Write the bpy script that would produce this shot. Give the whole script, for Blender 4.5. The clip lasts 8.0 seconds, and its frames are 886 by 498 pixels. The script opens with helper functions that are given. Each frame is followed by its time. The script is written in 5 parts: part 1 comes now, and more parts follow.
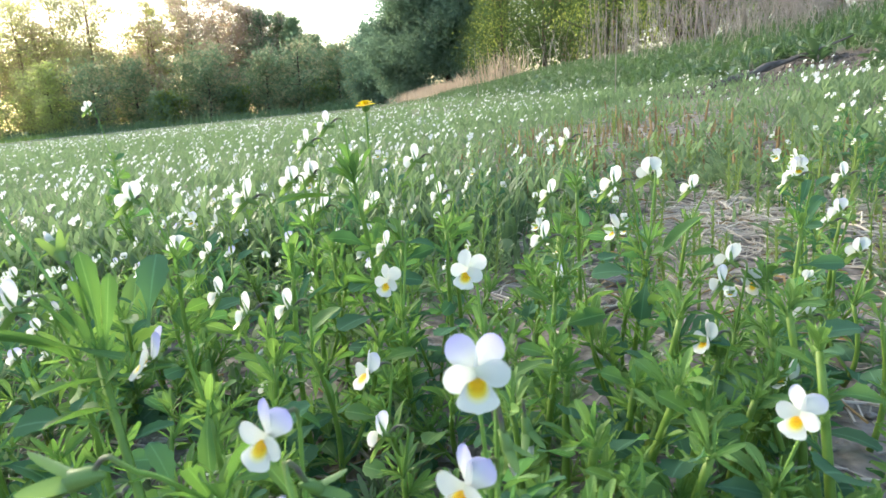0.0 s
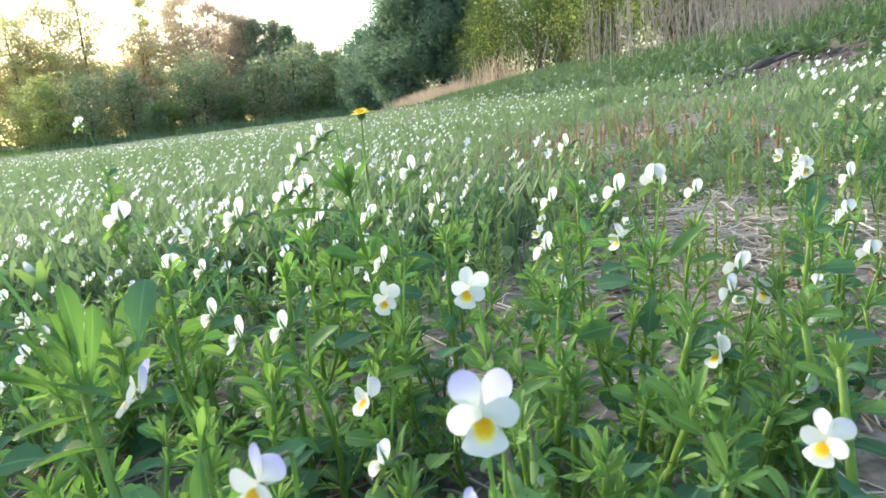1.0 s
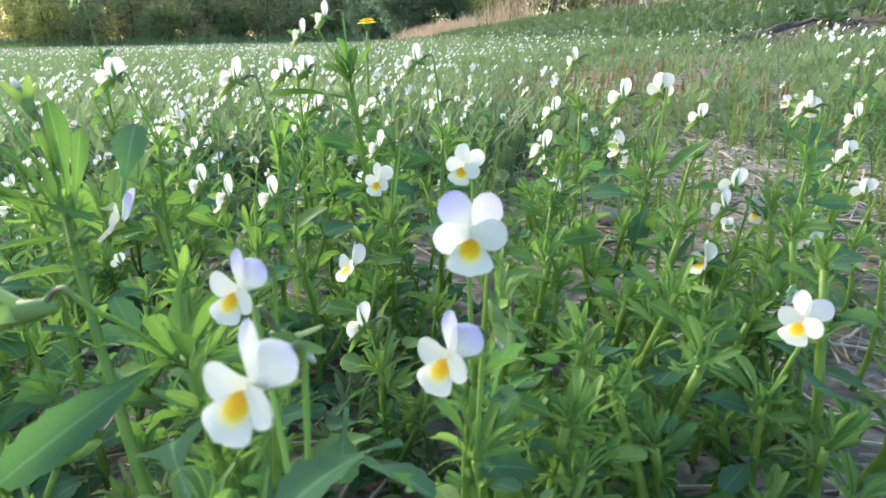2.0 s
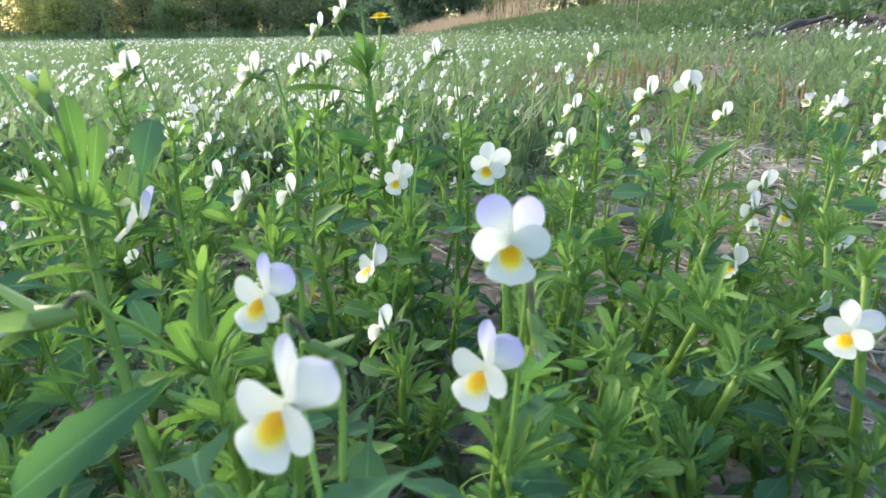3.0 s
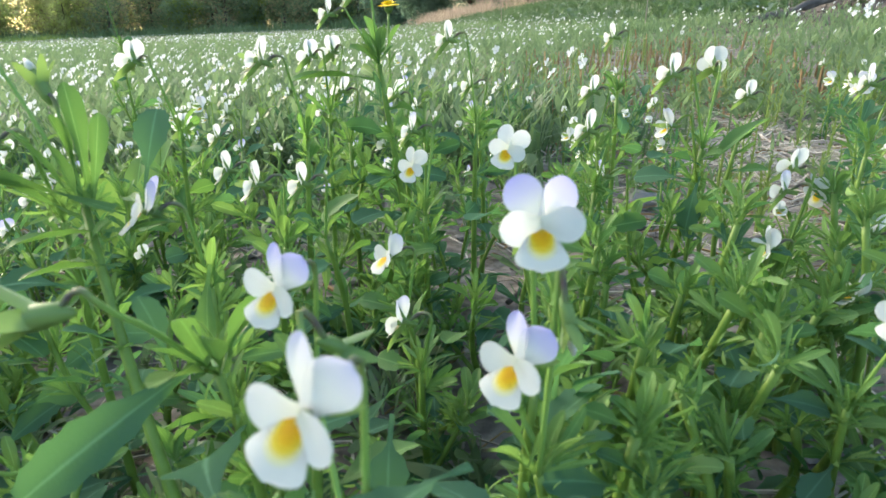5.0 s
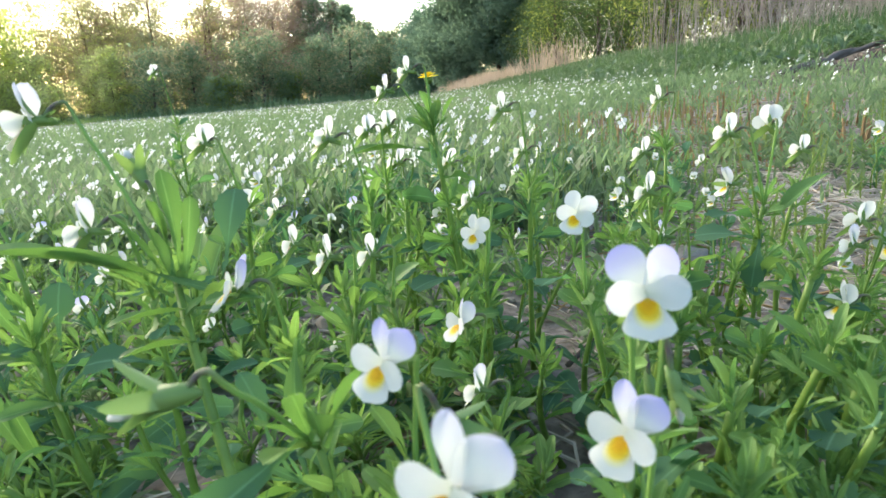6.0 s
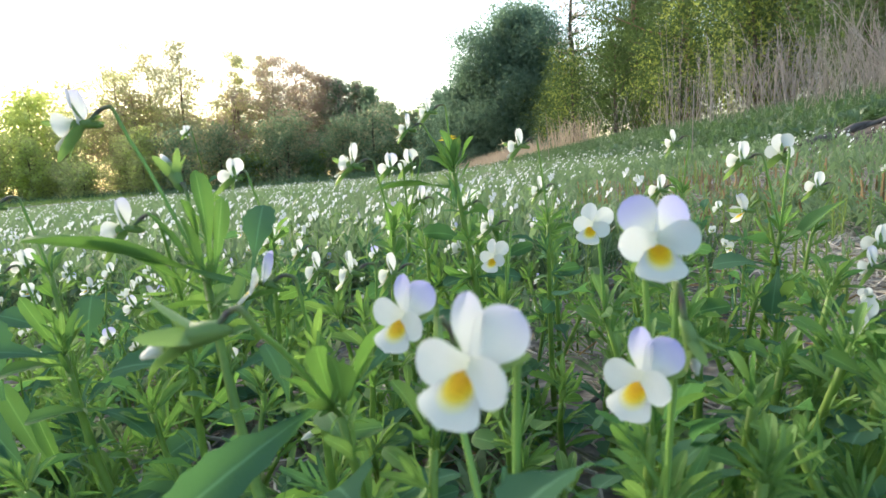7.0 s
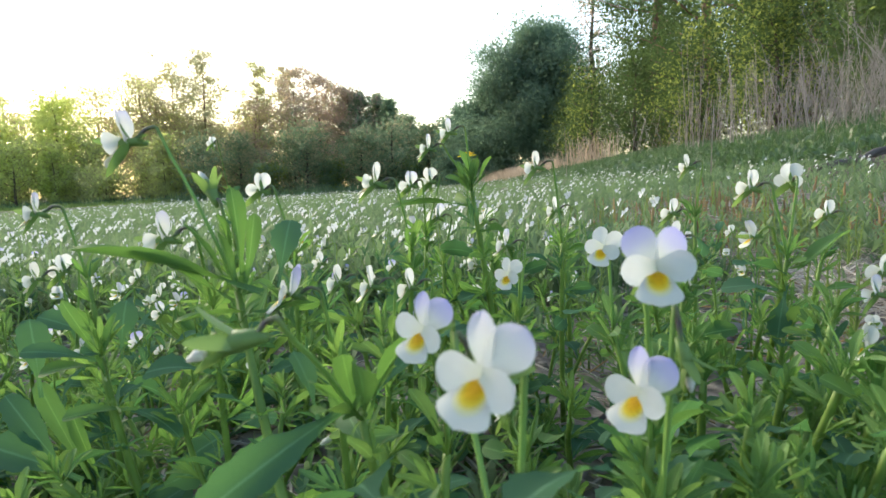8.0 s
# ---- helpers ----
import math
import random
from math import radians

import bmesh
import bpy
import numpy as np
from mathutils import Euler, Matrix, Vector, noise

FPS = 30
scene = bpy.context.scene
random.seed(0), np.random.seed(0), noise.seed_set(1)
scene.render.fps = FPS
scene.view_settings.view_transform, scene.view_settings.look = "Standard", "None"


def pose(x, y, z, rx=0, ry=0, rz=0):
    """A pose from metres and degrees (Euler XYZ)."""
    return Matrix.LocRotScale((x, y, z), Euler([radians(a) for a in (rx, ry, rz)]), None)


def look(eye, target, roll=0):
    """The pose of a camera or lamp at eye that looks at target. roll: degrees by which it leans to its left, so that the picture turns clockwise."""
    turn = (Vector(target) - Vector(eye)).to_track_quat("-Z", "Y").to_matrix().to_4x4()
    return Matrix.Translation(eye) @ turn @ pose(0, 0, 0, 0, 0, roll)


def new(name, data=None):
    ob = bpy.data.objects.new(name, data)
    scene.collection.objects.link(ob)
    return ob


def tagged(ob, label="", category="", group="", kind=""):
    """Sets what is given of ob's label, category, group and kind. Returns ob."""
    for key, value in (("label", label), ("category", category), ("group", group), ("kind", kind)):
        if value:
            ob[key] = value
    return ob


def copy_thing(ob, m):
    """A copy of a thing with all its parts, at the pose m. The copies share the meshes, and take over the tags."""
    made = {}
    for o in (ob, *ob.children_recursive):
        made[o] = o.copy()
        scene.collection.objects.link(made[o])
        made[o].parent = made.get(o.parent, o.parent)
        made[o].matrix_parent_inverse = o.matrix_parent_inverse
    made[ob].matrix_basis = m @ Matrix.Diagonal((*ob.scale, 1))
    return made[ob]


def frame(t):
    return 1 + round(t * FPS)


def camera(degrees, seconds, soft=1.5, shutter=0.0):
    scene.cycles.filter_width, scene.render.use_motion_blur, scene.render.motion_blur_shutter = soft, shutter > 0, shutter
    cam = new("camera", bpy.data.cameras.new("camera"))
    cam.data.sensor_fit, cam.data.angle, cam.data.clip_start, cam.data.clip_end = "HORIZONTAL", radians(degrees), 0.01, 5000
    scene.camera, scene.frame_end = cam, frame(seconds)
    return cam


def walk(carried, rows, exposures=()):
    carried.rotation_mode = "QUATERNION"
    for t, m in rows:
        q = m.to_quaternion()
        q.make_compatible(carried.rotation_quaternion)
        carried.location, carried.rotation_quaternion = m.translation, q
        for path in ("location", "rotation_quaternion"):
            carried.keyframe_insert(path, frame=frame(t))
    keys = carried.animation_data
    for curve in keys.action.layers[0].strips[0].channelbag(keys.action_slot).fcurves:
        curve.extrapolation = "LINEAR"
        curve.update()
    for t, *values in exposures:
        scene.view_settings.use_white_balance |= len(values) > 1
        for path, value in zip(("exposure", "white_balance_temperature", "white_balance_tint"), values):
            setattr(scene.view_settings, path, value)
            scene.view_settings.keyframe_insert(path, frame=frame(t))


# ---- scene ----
cam = camera(67.0, 8.0, soft=1.5)
PATH = [
    (0, (0.014, 0.0206, 0.1723), (0.248, 1.9585, -0.2634), -4.13),
    (0.2, (0.0117, 0.0226, 0.1692), (0.242, 1.962, -0.2616), -4.17),
    (0.5, (0.017, 0.0235, 0.1682), (0.2511, 1.9635, -0.2577), -4.43),
    (0.7, (0.0199, 0.0314, 0.1739), (0.2576, 1.9709, -0.2526), -4.74),
    (1, (0.016, 0.0338, 0.1758), (0.253, 1.9737, -0.2489), -5.53),
    (1.2, (0.0133, 0.0306, 0.1694), (0.2692, 1.9677, -0.2574), -5.21),
    (1.5, (0.011, 0.0304, 0.166), (0.2711, 1.9609, -0.2876), -4.60),
    (1.7, (0.0097, 0.0263, 0.1579), (0.2691, 1.9533, -0.3102), -2.10),
    (1.8, (0.0123, 0.027, 0.1506), (0.2679, 1.9409, -0.3708), -1.35),
    (1.9, (0.0135, 0.0281, 0.1443), (0.267, 1.9226, -0.4445), -0.58),
    (2, (0.013, 0.0297, 0.147), (0.2659, 1.9214, -0.4509), 0.40),
    (2.1, (0.0113, 0.0331, 0.1528), (0.2573, 1.9249, -0.4477), 0.24),
    (2.2, (0.012, 0.0388, 0.1516), (0.2509, 1.9339, -0.4414), 0.88),
    (3.3, (0.006, 0.0397, 0.1466), (0.227, 1.9283, -0.4734), 0.47),
    (3.5, (0.01, 0.0417, 0.1485), (0.224, 1.9292, -0.4774), 0.16),
    (3.7, (0.0108, 0.042, 0.147), (0.2219, 1.9283, -0.4832), -0.03),
    (4, (0.003, 0.0415, 0.1425), (0.209, 1.9285, -0.4873), -0.55),
    (4.2, (0.0023, 0.0411, 0.1376), (0.2043, 1.9275, -0.4956), -0.29),
    (4.5, (0.005, 0.0474, 0.1403), (0.1989, 1.9324, -0.4993), -0.47),
    (4.7, (0.0059, 0.0513, 0.1419), (0.201, 1.9367, -0.4962), -0.59),
    (5.8, (-0.002, 0.0475, 0.1423), (0.17, 1.9404, -0.48), -1.39),
    (5.9, (-0.0068, 0.0484, 0.146), (0.1364, 1.9646, -0.4088), -1.93),
    (6, (-0.009, 0.0486, 0.1462), (0.089, 1.9933, -0.3107), -3.29),
    (6.2, (-0.0032, 0.0510, 0.1319), (0.0743, 2.0226, -0.1952), -4.17),
    (6.3, (-0.0022, 0.0493, 0.1233), (0.0819, 2.0259, -0.1700), -4.66),
    (6.5, (-0.009, 0.0437, 0.1204), (0.059, 2.0246, -0.1468), -4.82),
    (7, (-0.011, 0.0367, 0.1207), (0.042, 2.0222, -0.1137), -3.34),
    (7.2, (-0.0083, 0.0315, 0.1226), (0.0363, 2.0184, -0.102), -3.17),
    (7.5, (-0.012, 0.0228, 0.1252), (0.012, 2.0117, -0.0843), -2.97),
    (7.7, (-0.0115, 0.0191, 0.1247), (0.0046, 2.0092, -0.0739), -2.69),
    (8, (-0.012, 0.0218, 0.1243), (-0.003, 2.0125, -0.0683), -1.89),
]
EXPOSURE = 1.5
walk(cam, [(t, look(eye, target, roll)) for t, eye, target, roll in PATH],
     [(t, EXPOSURE + d, 6650, 4) for t, d in ((0, 0.58), (2.2, 0.54), (3.3, 0.46), (4.7, 0.45), (5.8, 0.50), (6.5, 0.38), (7.0, 0.2), (7.5, 0.08), (8, 0.0))])
cam.data.dof.use_dof, cam.data.dof.focus_distance, cam.data.dof.aperture_fstop = True, 0.7, 31

# ---- world and light: hazy evening, a veiled low sun ahead on the left ----
SUN_ELEV, SUN_TURN = radians(25.0), radians(-42.0)   # turn from +Y towards +X
world = bpy.data.worlds.new("sky")
scene.world = world
world.use_nodes = True
wn = world.node_tree.nodes
sky = wn.new("ShaderNodeTexSky")
sky.sky_type, sky.sun_disc = "NISHITA", False
sky.sun_elevation, sky.sun_rotation = SUN_ELEV, SUN_TURN
sky.air_density, sky.dust_density, sky.ozone_density = 1.0, 2.6, 1.0
world.node_tree.links.new(sky.outputs[0], wn["Background"].inputs[0])
wn["Background"].inputs[1].default_value = 0.16
sun = new("sun", bpy.data.lights.new("sun", "SUN"))
sun.data.energy, sun.data.angle, sun.data.color = 0.66, radians(36), (1.0, 0.91, 0.79)
sun_dir = Vector((math.sin(SUN_TURN) * math.cos(SUN_ELEV), math.cos(SUN_TURN) * math.cos(SUN_ELEV), math.sin(SUN_ELEV)))
sun.matrix_world = look(sun_dir * 200, (0, 0, 0))

rng = np.random.default_rng(7)


# ---- mesh helpers ----
class Build:
    """Collects vertices, faces, UVs and material slots of one mesh."""

    def __init__(self):
        self.v, self.f, self.uv, self.m = [], [], [], []

    def add(self, verts, faces, uvs=None, slot=0):
        n = len(self.v)
        self.v.extend(tuple(map(float, p)) for p in verts)
        for f in faces:
            self.f.append(tuple(i + n for i in f))
            self.m.append(slot)
            for i in f:
                self.uv.append(tuple(uvs[i]) if uvs is not None else (0.5, 0.5))
        return self

    def mesh(self, name, mats, smooth=True):
        me = bpy.data.meshes.new(name)
        me.from_pydata(self.v, [], self.f)
        lay = me.uv_layers.new(name="UVMap")
        lay.data.foreach_set("uv", [c for p in self.uv for c in p])
        for m in mats:
            me.materials.append(m)
        me.polygons.foreach_set("material_index", self.m)
        me.polygons.foreach_set("use_smooth", [smooth] * len(self.f))
        me.update()
        return me

    def arrays(self):
        """Triangles as arrays, for scattering."""
        tri, slot = [], []
        for f, s in zip(self.f, self.m):
            for k in range(1, len(f) - 1):
                tri.append((f[0], f[k], f[k + 1]))
                slot.append(s)
        return np.array(self.v, float), np.array(tri, int), np.array(slot, int)


def tri_mesh(name, verts, tris, slots, mats, smooth=False):
    me = bpy.data.meshes.new(name)
    k = len(tris)
    me.vertices.add(len(verts))
    me.vertices.foreach_set("co", np.asarray(verts, np.float32).ravel())
    me.loops.add(3 * k)
    me.loops.foreach_set("vertex_index", np.asarray(tris, np.int32).ravel())
    me.polygons.add(k)
    me.polygons.foreach_set("loop_start", np.arange(0, 3 * k, 3, dtype=np.int32))
    me.polygons.foreach_set("material_index", np.asarray(slots, np.int32))
    me.polygons.foreach_set("use_smooth", np.full(k, smooth))
    for m in mats:
        me.materials.append(m)
    me.update(calc_edges=True)
    me.validate()
    return me


def scattered(name, templates, pick, pos, yaw, tilt, size, mats, smooth=False):
    """One mesh out of many turned, tilted and sized copies of a few templates."""
    V, T, S, n = [], [], [], 0
    for k, (tv, tt, ts) in enumerate(templates):
        sel = np.nonzero(pick == k)[0]
        if not len(sel):
            continue
        cy, sy, ct, st = np.cos(yaw[sel]), np.sin(yaw[sel]), np.cos(tilt[sel]), np.sin(tilt[sel])
        x, y, z = tv[:, 0], tv[:, 1], tv[:, 2]
        y2 = y[None] * ct[:, None] - z[None] * st[:, None]
        z2 = y[None] * st[:, None] + z[None] * ct[:, None]
        w = np.stack([x[None] * cy[:, None] - y2 * sy[:, None], x[None] * sy[:, None] + y2 * cy[:, None], z2], 2)
        w = w * size[sel][:, None, None] + pos[sel][:, None, :]
        V.append(w.reshape(-1, 3))
        T.append((tt[None] + (np.arange(len(sel)) * len(tv))[:, None, None] + n).reshape(-1, 3))
        S.append(np.tile(ts, len(sel)))
        n += len(sel) * len(tv)
    return tri_mesh(name, np.concatenate(V), np.concatenate(T), np.concatenate(S), mats, smooth)


def tube(pts, radii, sides=6):
    """Vertices, faces and UVs of a tube along points."""
    P = [Vector(p) for p in pts]
    V, F, U = [], [], []
    side = None
    for i, p in enumerate(P):
        d = (P[min(i + 1, len(P) - 1)] - P[max(i - 1, 0)]).normalized()
        if side is None:
            side = d.orthogonal().normalized()
        side = (side - d * side.dot(d)).normalized()
        other = d.cross(side)
        r = radii[i] if hasattr(radii, "__len__") else radii
        for k in range(sides):
            a = 2 * math.pi * k / sides
            V.append(p + (side * math.cos(a) + other * math.sin(a)) * r)
            U.append((i / (len(P) - 1), k / sides))
    for i in range(len(P) - 1):
        for k in range(sides):
            a, b = i * sides + k, i * sides + (k + 1) % sides
            F.append((a, b, b + sides, a + sides))
    F.append(tuple(range(sides - 1, -1, -1)))
    F.append(tuple(range(len(V) - sides, len(V))))
    return V, F, U


def bezier(a, b, c, d, n=9):
    a, b, c, d = Vector(a), Vector(b), Vector(c), Vector(d)
    return [a * (1 - t) ** 3 + b * 3 * t * (1 - t) ** 2 + c * 3 * t * t * (1 - t) + d * t ** 3 for t in (i / (n - 1) for i in range(n))]


def grid(P, slot=0, out=None):
    """Quads over an array of points P[i][j], with UV (along, across)."""
    n, m = len(P), len(P[0])
    V = [P[i][j] for i in range(n) for j in range(m)]
    U = [(i / (n - 1), j / (m - 1)) for i in range(n) for j in range(m)]
    F = [(i * m + j, i * m + j + 1, (i + 1) * m + j + 1, (i + 1) * m + j) for i in range(n - 1) for j in range(m - 1)]
    return (out or Build()).add(V, F, U, slot)


def part(name, me, parent, m=None, label=""):
    ob = new(name, me)
    ob.parent = parent
    if m is not None:
        ob.matrix_basis = m
    if label:
        tagged(ob, label)
    return ob


def thing(name, pos, label, category, group=""):
    ob = new(name)
    ob.location = pos
    ob.empty_display_size = 0.02
    return tagged(ob, label, category, group)


# ---- the lie of the land ----
PROFILE_X = [-80, -40, -15, -4, -1, 0.3, 1.2, 2.1, 2.5, 3.1, 4.0, 5.5, 8, 15, 60]
PROFILE_Z = [-1.2, -0.95, -0.45, -0.16, -0.085, -0.055, 0.02, 0.11, 0.16, 0.30, 0.50, 0.75, 1.0, 1.5, 3.5]


def land(x, y):
    x, y = np.asarray(x, float), np.asarray(y, float)
    z = np.interp(x, PROFILE_X, PROFILE_Z)
    near = np.exp(-(x * x + y * y) / 9.0)
    z = z + 0.006 * near * (np.sin(17 * x + 3 * y) * np.cos(13 * y - 5 * x) + 0.5 * np.sin(41 * x - 29 * y))
    z = z + (1 - near) * 0.03 * np.sin(0.9 * x + 0.4) * np.sin(0.7 * y)
    return z


def on_land(x, y, dz=0.0):
    return Vector((x, y, float(land(x, y)) + dz))


# ---- materials ----
def material(name, rough=0.6, spec=0.3):
    m = bpy.data.materials.new(name)
    m.use_nodes = True
    t = m.node_tree
    b = t.nodes["Principled BSDF"]
    b.inputs["Roughness"].default_value = rough
    b.inputs["Specular IOR Level"].default_value = spec
    return m, t, b


def node(t, kind, operation="", **values):
    n = t.nodes.new("ShaderNode" + kind)
    if operation:
        n.operation = operation
    for key, v in values.items():
        n.inputs[key].default_value = v
    return n


def ramp(t, fac, stops):
    r = t.nodes.new("ShaderNodeValToRGB")
    e = r.color_ramp.elements
    while len(e) < len(stops):
        e.new(0.5)
    for el, (p, c) in zip(e, stops):
        el.position, el.color = p, (*c, 1)
    t.links.new(fac, r.inputs[0])
    return r.outputs[0]


def mixed(t, fac, a, b, how="MIX"):
    n = t.nodes.new("ShaderNodeMix")
    n.data_type, n.blend_type = "RGBA", how
    for sock, v in ((n.inputs[0], fac), (n.inputs[6], a), (n.inputs[7], b)):
        if isinstance(v, (int, float)):
            sock.default_value = v
        elif isinstance(v, tuple):
            sock.default_value = (*v, 1)
        else:
            t.links.new(v, sock)
    return n.outputs[2]


def noise_fac(t, scale, detail=3.0, coord="Object"):
    tc = t.nodes.new("ShaderNodeTexCoord")
    n = t.nodes.new("ShaderNodeTexNoise")
    n.inputs["Scale"].default_value, n.inputs["Detail"].default_value = scale, detail
    t.links.new(tc.outputs[coord], n.inputs["Vector"])
    return n.outputs[0]


def relief(t, b, fac, strength, distance):
    n = t.nodes.new("ShaderNodeBump")
    n.inputs["Strength"].default_value, n.inputs["Distance"].default_value = strength, distance
    t.links.new(fac, n.inputs["Height"])
    t.links.new(n.outputs[0], b.inputs["Normal"])


def see_through(t, b, colour, amount):
    """Light passing through a thin leaf or petal."""
    tr = t.nodes.new("ShaderNodeBsdfTranslucent")
    if isinstance(colour, tuple):
        tr.inputs[0].default_value = (*colour, 1)
    else:
        t.links.new(colour, tr.inputs[0])
    mx = t.nodes.new("ShaderNodeMixShader")
    mx.inputs[0].default_value = amount
    t.links.new(b.outputs[0], mx.inputs[1])
    t.links.new(tr.outputs[0], mx.inputs[2])
    t.links.new(mx.outputs[0], t.nodes["Material Output"].inputs[0])


def leaf_material(name, dark, light, through_c, amount=0.35, island=False, rough=0.38, scale=60, rib=True):
    m, t, b = material(name, rough, 0.45 if rough < 0.5 else 0.12 if rough < 0.6 else 0.05)
    if island:
        g = t.nodes.new("ShaderNodeNewGeometry")
        rnd = g.outputs["Random Per Island"]
    else:
        g = t.nodes.new("ShaderNodeObjectInfo")
        rnd = g.outputs["Random"]
    c = ramp(t, rnd, [(0.0, dark), (1.0, light)])
    f = noise_fac(t, scale)
    c = mixed(t, f, c, mixed(t, 0.35, c, light), "MIX")
    if rib:
        uv = t.nodes.new("ShaderNodeUVMap")
        sep = t.nodes.new("ShaderNodeSeparateXYZ")
        t.links.new(uv.outputs[0], sep.inputs[0])
        ribs = ramp(t, sep.outputs[1], [(0.0, (0, 0, 0)), (0.45, (0, 0, 0)), (0.5, (1, 1, 1)), (0.55, (0, 0, 0))])
        c = mixed(t, ribs, c, tuple(min(1, 1.7 * v) for v in light))
        relief(t, b, f, 0.25, 0.001)
    t.links.new(c, b.inputs["Base Color"])
    see_through(t, b, mixed(t, rnd, through_c, tuple(0.7 * v for v in through_c)), amount)
    return m


LEAF = leaf_material("pansy_leaf", (0.044, 0.1, 0.065), (0.089, 0.166, 0.102), (0.160, 0.380, 0.100), 0.34, rough=0.72)
LEAF.node_tree.nodes["Principled BSDF"].inputs["Specular IOR Level"].default_value = 0.0   # matt, finely downy blades
LEAF_PALE = leaf_material("pansy_stipule", (0.087, 0.169, 0.049), (0.185, 0.294, 0.098), (0.273, 0.48, 0.098), 0.36, rough=0.5)
LEAF_MID = leaf_material("pansy_young_leaf", (0.062, 0.132, 0.046), (0.134, 0.235, 0.080), (0.215, 0.435, 0.080), 0.34, rough=0.52)
SEPAL = leaf_material("pansy_sepal", (0.11, 0.20, 0.055), (0.22, 0.335, 0.10), (0.32, 0.50, 0.12), 0.35, rib=False)
FIELD_LEAF = leaf_material("field_leaf", (0.030, 0.062, 0.030), (0.200, 0.272, 0.140), (0.283, 0.425, 0.196), 0.38, island=True, rough=0.5, rib=False)
GRASS = leaf_material("grass_blade", (0.033, 0.076, 0.038), (0.105, 0.165, 0.078), (0.15, 0.26, 0.09), 0.35, island=True, rib=False)
STRAW = leaf_material("dry_straw", (0.24, 0.21, 0.175), (0.62, 0.575, 0.51), (0.45, 0.40, 0.33), 0.15, True, 0.7, rib=False)
RUST = leaf_material("dead_rusty_stalk", (0.12, 0.085, 0.050), (0.39, 0.270, 0.140), (0.28, 0.19, 0.09), 0.1, True, 0.7, rib=False)
REED = leaf_material("dry_weed", (0.18, 0.16, 0.148), (0.46, 0.41, 0.385), (0.42, 0.37, 0.34), 0.3, True, 0.8, rib=False)
SHOOT = leaf_material("feathery_shoot", (0.13, 0.20, 0.055), (0.26, 0.34, 0.11), (0.34, 0.46, 0.12), 0.3, True, 0.6, rib=False)
TAN = leaf_material("tan_dry_grass", (0.34, 0.265, 0.21), (0.55, 0.45, 0.36), (0.58, 0.46, 0.36), 0.4, True, 0.8, rib=False)


def stem_material():
    m, t, b = material("pansy_stem", 0.45, 0.35)
    c = ramp(t, noise_fac(t, 90), [(0.3, (0.12, 0.205, 0.035)), (0.7, (0.215, 0.33, 0.065))])
    t.links.new(c, b.inputs["Base Color"])
    see_through(t, b, (0.2, 0.4, 0.05), 0.15)
    return m


def pedicel_material():
    m, t, b = material("pansy_pedicel", 0.5, 0.3)
    uv = t.nodes.new("ShaderNodeUVMap")
    sep = t.nodes.new("ShaderNodeSeparateXYZ")
    t.links.new(uv.outputs[0], sep.inputs[0])
    c = ramp(t, sep.outputs[0], [(0.0, (0.12, 0.20, 0.06)), (0.2, (0.09, 0.07, 0.075)), (0.42, (0.13, 0.16, 0.06)), (0.6, (0.19, 0.33, 0.075))])
    t.links.new(c, b.inputs["Base Color"])
    return m


